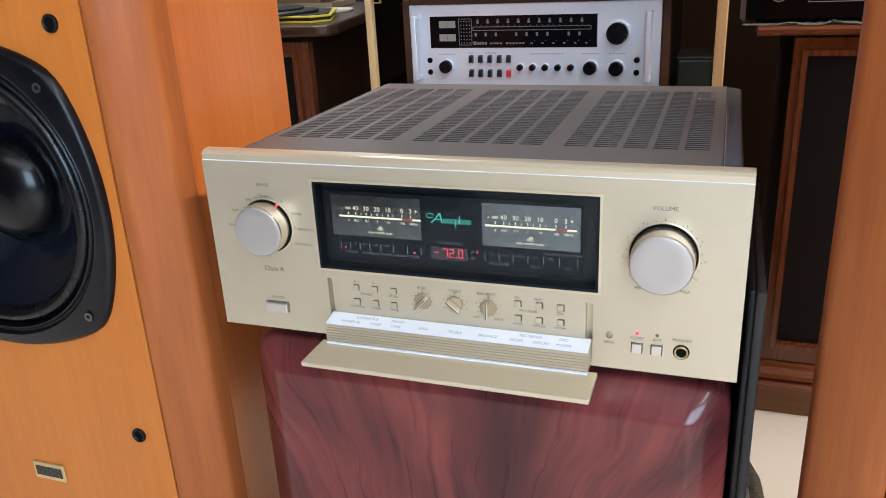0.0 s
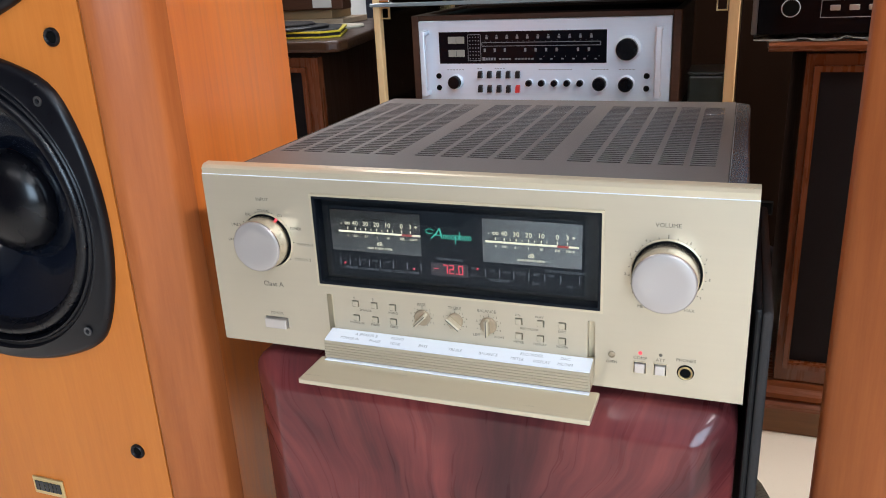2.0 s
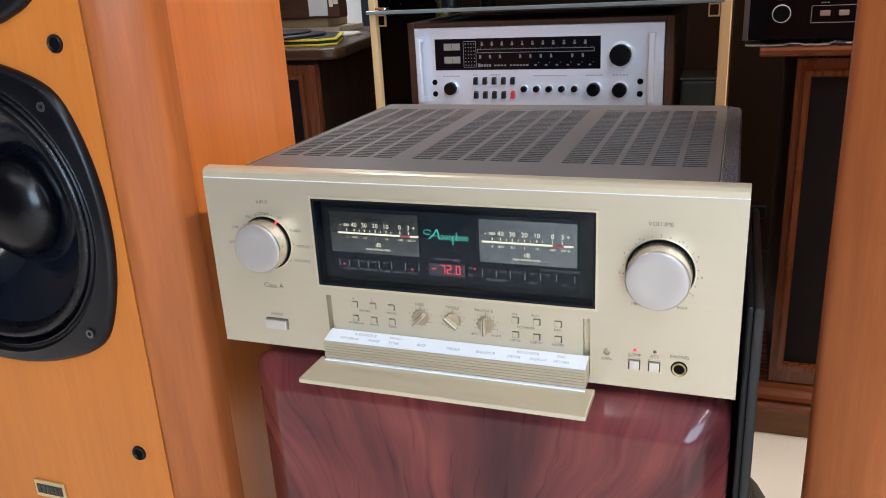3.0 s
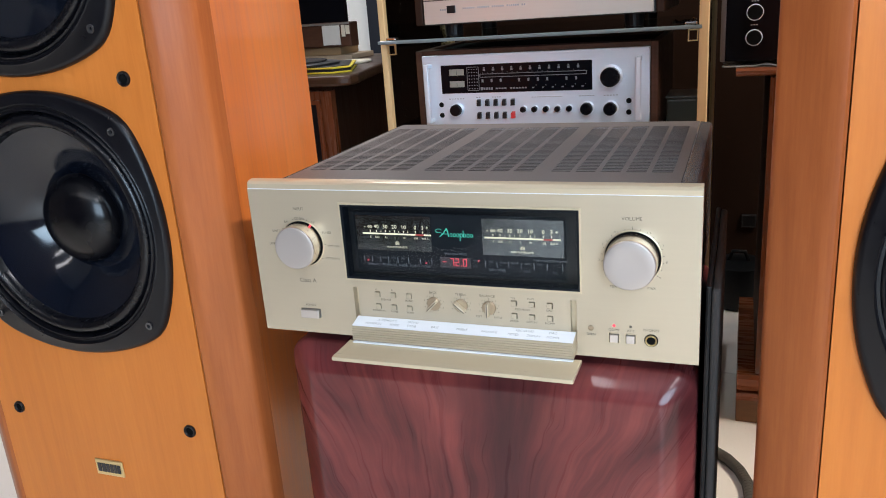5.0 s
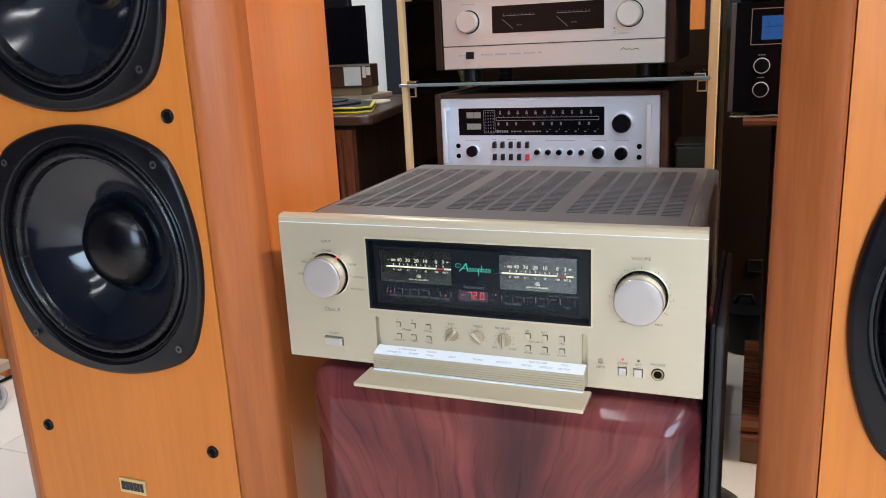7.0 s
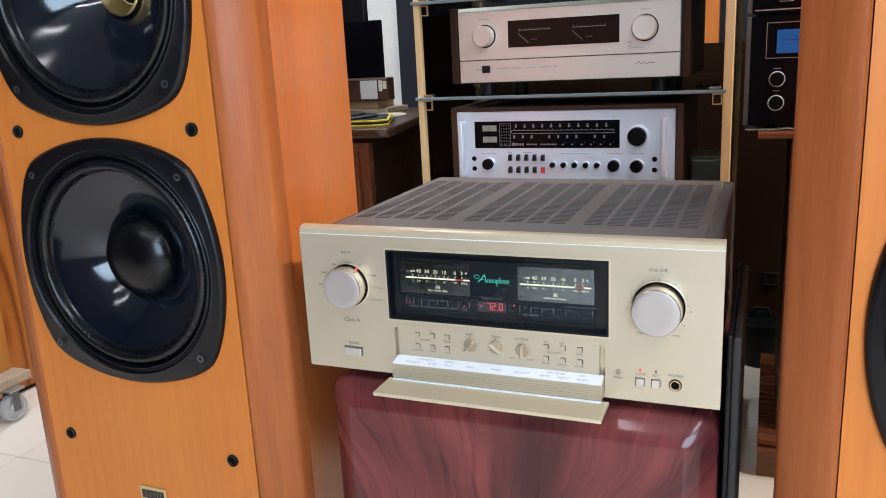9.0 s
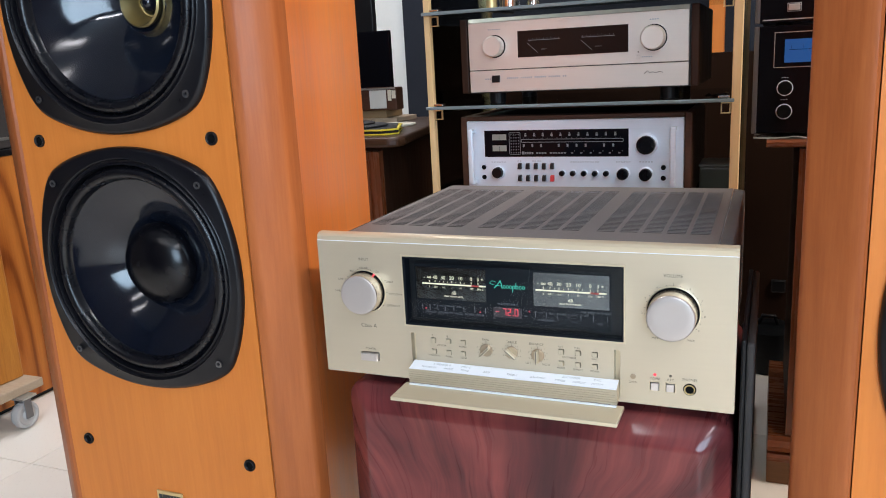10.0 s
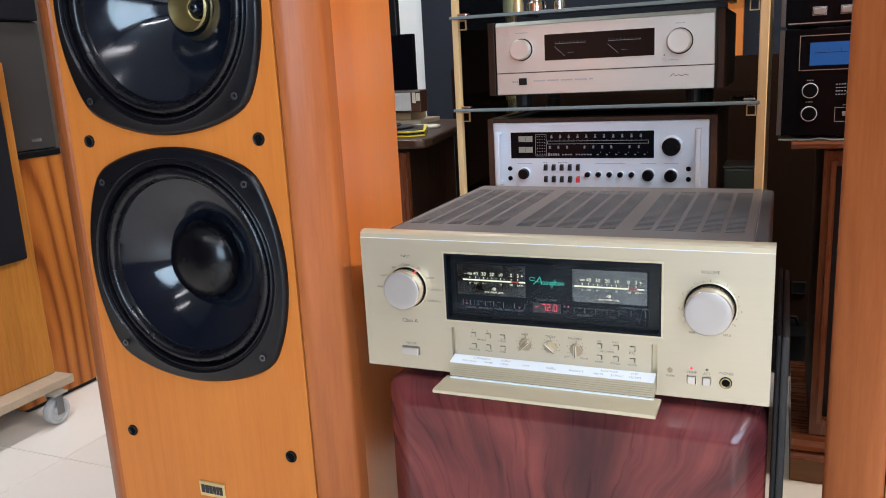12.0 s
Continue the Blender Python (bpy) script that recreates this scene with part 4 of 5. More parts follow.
    for s, x, f in (("A SPEAKER B", -0.0795, 0.30), ("POWER IN", -0.0930, 0.68), ("PHASE", -0.0690, 0.68), ("MONO", -0.050, 0.30), ("TONE", -0.050, 0.68), ("BASS", -0.0245, 0.6), ("TREBLE", 0.0045, 0.6), ("BALANCE", 0.0335, 0.6), ("RECORDER", 0.0690, 0.28), ("METER", 0.0585, 0.68), ("DISPLAY", 0.0790, 0.68), ("DAC", 0.097, 0.28), ("MC/MM", 0.098, 0.68)):
        ob = letters(s, 0.0047, 0, 0, 0, INK_GREY, am)
        base = BASE[am.name]
        ob.data.transform(Matrix.Translation(base))
        ob.data.transform(Matrix.Diagonal((0.8, 1, 1, 1)))
        ob.data.transform(Matrix.Rotation(-math.atan2(0.0162, 0.0043), 4, "X"))
        ob.data.transform(Matrix.Translation((x, -0.0008 - 0.0162 * f - 0.0001, 0.5247 - 0.0042 * f)))
        ob.data.transform(Matrix.Translation(-base))
    # Added strip; its pale silver paints the highlight where door meets apron.
    part("hinge_strip", box(-0.1158, 0.1188, -0.0198, -0.0155, 0.5012, 0.5024, 0.0004, 1), SILVER_HIGHLIGHT, am, "added pale strip that paints the highlight at the hinge")
    part("flap_door", box(-0.1225, 0.1260, -0.0555, -0.012, 0.4965, 0.5010, 0.0009), CHAMPAGNE_SMOOTH, am, "flat door of the flap, folded down")
    return am


amplifier()


# ---- glass display cabinet with two older units ----
def vitrine():
    cb = thing("display_cabinet", (-0.105, 1.0, 0), "glass display cabinet with pale wooden edges and glass shelves", "display cabinet")
    for x0, x1 in ((-0.409, -0.396), (0.187, 0.2035)):
        part("post", box(x0, x1, 0.765, 0.780, 0.0, 1.75, 0.0015, 1), PALEWOOD, cb, "pale wooden front edge")
        part("back_post", box(x0, x1, 1.155, 1.17, 0.0, 1.75), PALEWOOD, cb)
    for x0, x1 in ((-0.405, -0.400), (0.1935, 0.1985)):
        pn = part("side_pane", box(x0, x1, 0.782, 1.153, 0.0, 1.75), SHELFGLASS, cb, "clear side glass")
        pn.visible_shadow = False
    for z in (0.5755, 0.766, 0.9535, 1.25):
        sh = part("shelf", box(-0.3985, 0.187 - 0.0015, 0.757, 1.15, z - 0.006, z), SHELFGLASS, cb, "glass shelf with a grey-green edge")
        part("shelf_edge", box(-0.4085, 0.1925, 0.751, 0.7565, z - 0.0062, z + 0.0002, 0.001, 1), GLASS_EDGE, sh)
        for x, s in ((-0.393, 1), (0.184, -1)):
            part("bracket", ring_frame(min(x - s * 0.002, x + s * 0.015), max(x - s * 0.002, x + s * 0.015), z - 0.0275, z - 0.0075, 0.002, 0.766, 0.771), BRASS, cb, "small brass shelf clip")
            part("clip", box(x - 0.010 + s * 0.01, x + 0.010 + s * 0.01, 0.758, 0.776, z + 0.0004, z + 0.0055, 0.0015), CHROME, cb, "metal shelf clip")
    part("base", box(-0.409, 0.2035, 0.765, 1.17, -0.0 + 0.0005, 0.08), DARKWOOD, cb)
    part("top", box(-0.41, 0.205, 0.76, 1.18, 1.751, 1.78, 0.003), PALEWOOD, cb)
    return cb


vitrine()


def receiver():
    FY, FZ, TZ = 0.812, 0.582, 0.730
    rc = thing("stereo_receiver", (-0.12, 0.97, 0.5757), "old silver-faced stereo receiver in a walnut case on a glass shelf", "receiver")
    part("case_side", box(-0.3560, -0.3425, FY, 1.13, 0.5757, 0.7395, 0.002), WALNUT, rc, "walnut veneered case side")
    part("case_side", box(0.1025, 0.1165, FY, 1.13, 0.5757, 0.7395, 0.002), WALNUT, rc, "walnut veneered case side")
    part("case_rail", box(-0.3424, 0.1024, FY, FY + 0.045, 0.7305, 0.7395, 0.001), WALNUT, rc, "walnut top rail")
    part("case_rail", box(-0.3424, 0.1024, 1.085, 1.13, 0.7305, 0.7395, 0.001), WALNUT, rc, "walnut top rail")
    part("vent_panel", box(-0.3424, 0.1024, FY + 0.046, 1.084, 0.729, 0.7345), SLOT, rc, "black perforated top")
    part("body", box(-0.341, 0.101, FY + 0.012, 1.12, 0.5765, 0.728), CHASSIS, rc)
    face = part("face_panel", box(-0.3415, 0.1015, FY - 0.003, FY + 0.008, FZ, TZ, 0.001, 1), SILVER, rc, "brushed silver front panel")
    Y = FY - 0.003
    dial = part("dial_glass", box(-0.3025, -0.0030, Y - 0.0012, Y - 0.0002, 0.6555, 0.7105), GLOSS_BLACK, rc, "black tuning dial behind glass")
    for z in (0.6965, 0.6735):
        m = part("small_meter", box(-0.285, -0.2545, Y - 0.0018, Y - 0.0013, z - 0.006, z + 0.006), METER_CREAM, dial, "small cream meter")
        part("needle", box(-0.2700, -0.2694, Y - 0.0023, Y - 0.0019, z - 0.005, z + 0.004), PAPER_BLACK, m)
    bm = bmesh.new()
    for i in range(4):
        for k in range(7):
            x, z = -0.2440 + i * 0.0053, 0.6640 + k * 0.0062
            box(x - 0.0009, x + 0.0009, Y - 0.0018, Y - 0.0013, z - 0.0009, z + 0.0009, bm=bm)
    for z in (0.6605, 0.7055):
        box(-0.2480, -0.2245, Y - 0.0018, Y - 0.0013, z - 0.0004, z + 0.0004, bm=bm)
    for x in (-0.2480, -0.2245):
        box(x - 0.0004, x + 0.0004, Y - 0.0018, Y - 0.0013, 0.6609, 0.7051, bm=bm)
    part("indicator_grid", bm, DIM_PRINT, dial, "grid of printed dots")
    bm = bmesh.new()
    for z in (0.6915, 0.6855):
        box(-0.222, -0.0135, Y - 0.0018, Y - 0.0013, z - 0.0005, z + 0.0005, bm=bm)
    for x in (-0.222, -0.0135):
        box(x - 0.0005, x + 0.0005, Y - 0.0018, Y - 0.0013, 0.6861, 0.6909, bm=bm)
    part("tuning_scale", bm, DIM_PRINT, dial, "white tuning scale")
    bm = bmesh.new()
    for k in range(11):
        x = -0.213 + k * 0.0184
        box(x - 0.0022, x + 0.0022, Y - 0.0018, Y - 0.0013, 0.6975, 0.7015, bm=bm)
        box(x - 0.0015, x + 0.0015, Y - 0.0018, Y - 0.0013, 0.7022, 0.7045, bm=bm)
        if k not in (3, 8):
            x -= 0.004
            box(x - 0.0018, x + 0.0018, Y - 0.0018, Y - 0.0013, 0.6755, 0.6815, bm=bm)
    for k in range(21):
        x = -0.216 + k * 0.0099
        box(x - 0.0003, x + 0.0003, Y - 0.0018, Y - 0.0013, 0.6928, 0.6945, bm=bm)
    box(-0.2215, -0.2165, Y - 0.0018, Y - 0.0013, 0.6605, 0.6665, bm=bm)
    for k in range(4):
        box(-0.2155 + k * 0.005, -0.2120 + k * 0.005, Y - 0.0018, Y - 0.0013, 0.661, 0.6655, bm=bm)
    for k in range(11):
        if k != 4:
            box(-0.191 + k * 0.0058, -0.1868 + k * 0.0058, Y - 0.0018, Y - 0.0013, 0.6618, 0.6645, bm=bm)
    for k in range(6):
        box(-0.118 + k * 0.019, -0.114 + k * 0.019, Y - 0.0018, Y - 0.0013, 0.6618, 0.6640, bm=bm)
        box(-0.111 + k * 0.019, -0.1098 + k * 0.019, Y - 0.0018, Y - 0.0013, 0.6665, 0.6680, bm=bm)
    part("dial_print", bm, DIM_PRINT, dial, "rows of printed marks")

    def knob(x, z, r, length, skirt=True):
        k = part("knob", lathe([(0, -length), (r * 0.9, -length), (r, -length + 0.0015), (r, -0.0002), (0, -0.0002)], (x, Y, z), "y", 32), CAP, rc, "black knob with a bright ring", smooth=40)
        part("skirt", lathe([(r * 1.02, -length * 0.45), (r * 1.16, -length * 0.4), (r * 1.2, -0.0005), (r * 1.0, -0.0005)], (x, Y, z), "y", 32), SILVER, k, smooth=40)

    knob(0.032, 0.679, 0.0178, 0.020)
    for x, z, r in ((0.031, 0.6205, 0.0120), (-0.0130, 0.6215, 0.0112), (-0.2725, 0.6235, 0.0112)):
        knob(x, z, r, 0.018)
    for k in range(5):
        knob(-0.1360 + k * 0.0224, 0.6222, 0.0055, 0.014)
    for k in range(5):
        for z in (0.6362, 0.6112):
            red = k == 4 and z < 0.62
            x = -0.2262 + k * 0.01725
            part("lever_key", bar([(Y - 0.0002, z - 0.0065), (Y - 0.009, z - 0.0058), (Y - 0.0065, z + 0.0045), (Y - 0.0002, z + 0.0065)], x - 0.0036, x + 0.0036), RED_BUTTON if red else BLACK_PLASTIC, rc, "red lever key" if red else "black lever key")
    for x in (-0.3060, 0.0640):
        for z in (0.6335, 0.6125):
            part("jack", lathe([(0, -0.0006), (0.0040, -0.0008), (0.0042, -0.0016), (0.0048, -0.0016), (0.005, -0.0002)], (x, Y, z), "y", 20), SLOT, rc)
    for x in (-0.3262, 0.0835):
        bm = box(x - 0.0050, x + 0.0050, Y - 0.026, Y - 0.018, 0.600, 0.7150, 0.0022, 2)
        for z in (0.600, 0.7060):
            box(x - 0.0048, x + 0.0048, Y - 0.020, Y - 0.0002, z + 0.0004, z + 0.0084, 0.001, 1, bm=bm)
        part("handle", bm, SILVER, rc, "cast front handle")
    bm = bmesh.new()
    for x0, x1, z in ((-0.289, -0.255, 0.6445), (-0.12, -0.06, 0.6445), (-0.028, 0.002, 0.6445), (0.018, 0.046, 0.6445), (-0.232, -0.222, 0.6465), (-0.20, -0.18, 0.6465)):
        n = max(2, int((x1 - x0) / 0.005))
        for k in range(n):
            a = x0 + (x1 - x0) * k / n
            box(a, a + 0.0034, Y - 0.0004, Y - 0.0001, z - 0.0008, z + 0.0008, bm=bm)
    part("small_print", bm, INK_GREY, rc)
    return rc


receiver()


def upper_unit():
    FY = 0.790
    un = thing("power_amplifier", (-0.107, 0.97, 0.7662), "silver vintage amplifier with two dark meters on a glass shelf", "amplifier")
    face = part("face_panel", box(-0.3225, 0.1090, FY, FY + 0.012, 0.835, 0.9285, 0.001, 1), SILVER_WARM, un, "brushed silver front panel")
    part("top_chamfer", bar([(FY, 0.929), (FY + 0.005, 0.9360), (FY + 0.012, 0.9365), (FY + 0.012, 0.929)], -0.3225, 0.1090), SILVER_WARM, un, "bevelled top edge")
    part("lower_panel", box(-0.3225, 0.1090, FY + 0.0005, FY + 0.012, 0.7905, 0.8335, 0.001, 1), SILVER_WARM, un, "lower front flap")
    for x0, x1 in ((-0.3420, -0.3265), (0.1130, 0.1270)):
        part("side_cheek", box(x0, x1, FY + 0.004, 1.13, 0.789, 0.937, 0.002), DARKWOOD, un, "dark wooden side cheek")
    part("body", box(-0.326, 0.1125, FY + 0.013, 1.125, 0.788, 0.932), CHASSIS, un)
    for x in (-0.28, 0.07):
        for y in (0.84, 1.08):
            part("foot", lathe([(0, 0.7662), (0.017, 0.7662), (0.018, 0.7875), (0, 0.7875)], (x, y, 0), "z", 20), BLACK_PLASTIC, un)
    mw = part("meter_window", box(-0.2185, -0.0010, FY - 0.0012, FY - 0.0002, 0.8565, 0.9075), METER_DARK, un, "dark twin meter window")
    for cx in (-0.165, -0.058):
        bm = bmesh.new()
        box(cx - 0.032, cx + 0.032, FY - 0.0018, FY - 0.0013, 0.8880, 0.8890, bm=bm)
        for k in range(9):
            box(cx - 0.030 + k * 0.0074, cx - 0.0296 + k * 0.0074, FY - 0.0018, FY - 0.0013, 0.8895, 0.8925, bm=bm)
        box(cx - 0.006, cx + 0.006, FY - 0.0018, FY - 0.0013, 0.8700, 0.8707, bm=bm)
        b2 = box(-0.0004, 0.0004, -0.0018, -0.0013, 0.0, 0.028)
        b2.transform(Matrix.Translation((cx - 0.012, FY, 0.8640)) @ Matrix.Rotation(radians(-48), 4, "Y"))
        me = bpy.data.meshes.new("m")
        b2.to_mesh(me)
        bm.from_mesh(me)
        b2.free()
        part("meter_print", bm, DIM_PRINT, mw, "white meter scale and needle")
    for x, r in ((-0.2665, 0.0200), (0.046, 0.0222)):
        kn = part("knob", lathe([(0, -0.0225), (r * 0.90, -0.023), (r * 0.97, -0.0215), (r, -0.019), (r, -0.0002), (0, -0.0002)], (x, FY, 0.8805), "y", 48), SILVER_WARM, un, "large silver knob", smooth=35)
        part("knob_ring", lathe([(r + 0.0002, -0.0015), (r + 0.0019, -0.0015), (r + 0.0022, -0.0002), (r + 0.0002, -0.0002)], (x, FY, 0.8805), "y", 48), SLOT, kn)
    pk = part("power_key", box(-0.2745, -0.2575, FY - 0.0035, FY + 0.0004, 0.8095, 0.8235, 0.001), BLACK_PLASTIC, un, "black power key")
    part("small_key", box(0.0140, 0.0210, FY - 0.002, FY - 0.0002, 0.8425, 0.8495, 0.0006), SILVER_WARM, un)
    part("indicator", disc(0.0014, -0.0008, -0.0002, 0, 0, 10), INK, un).data.transform(Matrix.Translation((0.0175, FY, 0.8555)))
    bm = bmesh.new()
    for k in range(30):
        x = -0.243 + k * 0.0041
        if k % 7 != 6:
            box(x, x + 0.0028, FY - 0.0004, FY + 0.0004, 0.8155, 0.8185, bm=bm)
    for x0, n in ((-0.289, 3),):
        for k in range(n):
            box(x0 + k * 0.0045, x0 + k * 0.0045 + 0.003, FY - 0.0004, FY + 0.0004, 0.815, 0.818, bm=bm)
    for k in range(5):
        box(0.024 + k * 0.0042, 0.0268 + k * 0.0042, FY - 0.0006, FY - 0.0001, 0.8450, 0.8470, bm=bm)
    for k in range(6):
        box(-0.280 + k * 0.0045, -0.277 + k * 0.0045, FY - 0.0006, FY - 0.0001, 0.9125, 0.9145, bm=bm)
    for k in range(4):
        box(0.038 + k * 0.0045, 0.041 + k * 0.0045, FY - 0.0006, FY - 0.0001, 0.9125, 0.9145, bm=bm)
    part("small_print", bm, INK_GREY, un)
    bm = tube([(0.029, FY - 0.0004, 0.8150), (0.035, FY - 0.0004, 0.8205), (0.0385, FY - 0.0004, 0.8155), (0.044, FY - 0.0004, 0.8178), (0.050, FY - 0.0004, 0.8155), (0.057, FY - 0.0004, 0.8178), (0.063, FY - 0.0004, 0.8160)], 0.0006, 6)
    part("maker_mark", bm, INK, un)
    return un


upper_unit()

gb = thing("storage_box", (0.158, 0.90, 0.5757), "small grey-green translucent box on the glass shelf", "box")
part("box_body", box(0.128, 0.186, 0.85, 0.95, 0.5757, 0.6285, 0.004), GREY_GREEN, gb)
part("box_lid", box(0.126, 0.188, 0.848, 0.952, 0.6288, 0.634, 0.002), GREY_GREEN, gb)

# small things on the upper shelf
for x, y, r, h in ((-0.245, 0.83, 0.020, 0.03), (-0.215, 0.90, 0.014, 0.05), (-0.30, 0.88, 0.012, 0.04)):
    it = thing("metal_cap", (x, y, 0.9537), "small turned metal cap on the glass shelf", "metal cap", "small caps")
    part("cap_body", lathe([(0, 0), (r, 0), (r, h * 0.6), (r * 0.8, h * 0.75), (r * 0.8, h), (0, h)], (x, y, 0.9537), "z", 24), CHROME if r > 0.013 else BRASS, it, smooth=40)


# ---- wooden speaker cabinet with two black units on it ----
def grille_cabinet():
    cb = thing("wooden_speaker_cabinet", (0.55, 1.0, 0), "red-brown wooden speaker cabinet with moulded plinth and dark cloth", "speaker cabinet")
    x0, x1, y0, y1 = 0.306, 0.90, 0.812, 1.22
    part("carcass", box(x0, x1, y0 + 0.014, y1, 0.098, 0.6735), DARKWOOD, cb, "dark brown cabinet sides")
    part("front_frame", holed(x0, x1, 0.100, 0.668, y0 - 0.006, y0 + 0.012, [(x0 + 0.022, x1 - 0.022, 0.135, 0.640)]), REDWOOD, cb, "red-brown front frame")
    part("inner_moulding", ring_frame(x0 + 0.012, x1 - 0.012, 0.125, 0.650, 0.009, y0 - 0.012, y0 - 0.0065), REDWOOD, cb, "raised inner moulding")
    part("cloth", box(x0 + 0.023, x1 - 0.023, y0 + 0.004, y0 + 0.010, 0.136, 0.639), CLOTH, cb, "dark brown grille cloth")
    part("top_board", bar([(y0 - 0.030, 0.6745), (y0 - 0.036, 0.6785), (y0 - 0.037, 0.684), (y0 - 0.031, 0.6895), (y1, 0.6895), (y1, 0.6740), (y0 - 0.010, 0.6740)], 0.249, x1 + 0.02), REDWOOD_RAIL, cb, "moulded red-brown top board")
    part("plinth_moulding", bar([(y0 - 0.010, 0.0975), (y0 - 0.012, 0.088), (y0 - 0.024, 0.080), (y0 - 0.026, 0.072), (y0 - 0.020, 0.068), (y0 - 0.030, 0.060), (y0 - 0.031, 0.0525), (y1, 0.0525), (y1, 0.0975)], x0 - 0.032, x1 + 0.012), REDWOOD_RAIL, cb, "stepped plinth moulding")
    part("plinth", box(x0 - 0.032, x1 + 0.012, y0 - 0.022, y1, 0, 0.052, 0.002), BASEWOOD, cb, "ochre wooden plinth")
    return cb


grille_cabinet()


def black_unit(z0, z1, screen):
    FY = 0.800
    un = thing("black_amplifier", (0.43, 0.95, z0), "black glass-fronted amplifier with silver edge" + (" and blue meter" if screen else " stacked on another"), "amplifier", "stacked black units")
    part("front_glass", box(0.2300, 0.655, FY, FY + 0.008, z0 + 0.004, z1, 0.001, 1), GLOSS_BLACK, un, "glossy black glass front")
    for x0, x1 in ((0.2215, 0.2297), (0.6553, 0.6635)):
        part("end_cap", box(x0, x1, FY - 0.006, FY + 0.012, z0 + 0.004, z1, 0.0015), DARK_STEEL, un, "grey metal end cap")
    part("body", box(0.232, 0.653, FY + 0.0085, 1.16, z0 + 0.006, z1 - 0.002), CHASSIS, un)
    for x in (0.27, 0.61):
        for y in (0.85, 1.10):
            part("foot", lathe([(0, z0), (0.014, z0), (0.014, z0 + 0.0058), (0, z0 + 0.0058)], (x, y, 0), "z", 16), BLACK_PLASTIC, un)

    def ring(x, z, r):
        kn = part("knob", lathe([(0, -0.016), (r * 0.8, -0.016), (r * 0.86, -0.014), (r * 0.86, -0.0002), (0, -0.0002)], (x, FY, z), "y", 32), SLOT, un, "black knob with bright ring", smooth=40)
        part("knob_ring", lathe([(r * 0.88, -0.0148), (r * 0.96, -0.0145), (r * 0.98, -0.010), (r * 0.88, -0.010)], (x, FY, z), "y", 32), SILVER, kn, smooth=40)

    if screen:
        fr = part("meter_frame", ring_frame(0.2550, 0.475, 0.815, 0.877, 0.0012, FY - 0.0012, FY - 0.0002), STEEL, un)
        part("meter_screen", box(0.2725, 0.460, FY - 0.0012, FY - 0.0002, 0.8235, 0.8640), BLUE_SCREEN, un, "glowing blue meter")
        bm = bmesh.new()
        for k in range(8):
            box(0.283 + k * 0.02, 0.2834 + k * 0.02, FY - 0.0018, FY - 0.0013, 0.848, 0.853, bm=bm)
        box(0.28, 0.45, FY - 0.0018, FY - 0.0013, 0.8455, 0.8462, bm=bm)
        part("meter_scale", bm, GLOSS_BLACK, un)
        for x, z in ((0.2755, 0.7795), (0.2755, 0.7380), (0.3490, 0.7750), (0.60, 0.7795), (0.60, 0.738)):
            ring(x, z, 0.0140)
        for x in (0.3375, 0.3635, 0.3895):
            part("push_button", box(x - 0.007, x + 0.007, FY - 0.004, FY - 0.0002, 0.7325, 0.7405, 0.001), STEEL, un)
        part("button_frame", ring_frame(0.318, 0.425, 0.722, 0.7480, 0.0009, FY - 0.0009, FY - 0.0002), INK_GREY, un)
        bm = bmesh.new()
        for z in (0.789, 0.783, 0.777, 0.771):
            for k in range(4):
                box(0.318 + k * 0.0045, 0.321 + k * 0.0045, FY - 0.0006, FY - 0.0001, z - 0.0008, z + 0.0008, bm=bm)
        for x, z in ((0.2755, 0.7975), (0.2755, 0.7585), (0.337, 0.752)):
            for k in range(3):
                box(x - 0.006 + k * 0.0042, x - 0.0032 + k * 0.0042, FY - 0.0006, FY - 0.0001, z - 0.0008, z + 0.0008, bm=bm)
        part("small_print", bm, INK_GREY, un)
    else:
        for x in (0.285, 0.33, 0.375, 0.42):
            part("push_button", box(x - 0.0095, x + 0.0095, FY - 0.006, FY - 0.0002, 0.913, 0.924, 0.0015), STEEL, un, "chrome push button")
            part("button_rim", ring_frame(x - 0.0115, x + 0.0115, 0.911, 0.926, 0.0012, FY - 0.0012, FY - 0.0002), INK_GREY, un)
        part("strip", box(0.234, 0.65, FY - 0.0012, FY - 0.0002, 0.8975, 0.8995), STEEL, un)
    return un


film = thing("plastic_sheet", (0.40, 0.82, 0.6897), "crumpled clear plastic sheet under the black unit", "plastic sheet")
bm = bmesh.new()
cols = [[bm.verts.new((0.226 + 0.43 * i / 40, y, 0.6899 + dz + 0.0028 * noise.noise((i * 0.7, y * 30, 0)) ** 2 * 4)) for y, dz in ((0.779, 0.0004), (0.79, 0.0022), (0.80, 0.0012), (0.95, 0.0004))] for i in range(41)]
for a, b in zip(cols, cols[1:]):
    for k in range(3):
        bm.faces.new((a[k], b[k], b[k + 1], a[k + 1]))
bmesh.ops.solidify(bm, geom=bm.faces[:], thickness=0.0006)
SHEET = painted("clear_plastic_film", (0.45, 0.45, 0.43), 0.15, 0.3, 0.0, 60.0)
part("sheet", bm, SHEET, film, smooth=40)
wrap = thing("plastic_wrap", (0.168, 0.80, 0.7664), "crumpled clear plastic wrap on the end of a glass shelf", "plastic wrap")
bm = bmesh.new()
rows = [[bm.verts.new((0.140 + 0.0058 * i, 0.760 + 0.010 * k, 0.7668 + 0.020 * abs(noise.noise((i * 0.9, k * 0.8, 3.0))))) for k in range(7)] for i in range(8)]
for a, b in zip(rows, rows[1:]):
    for k in range(6):
        bm.faces.new((a[k], b[k], b[k + 1], a[k + 1]))
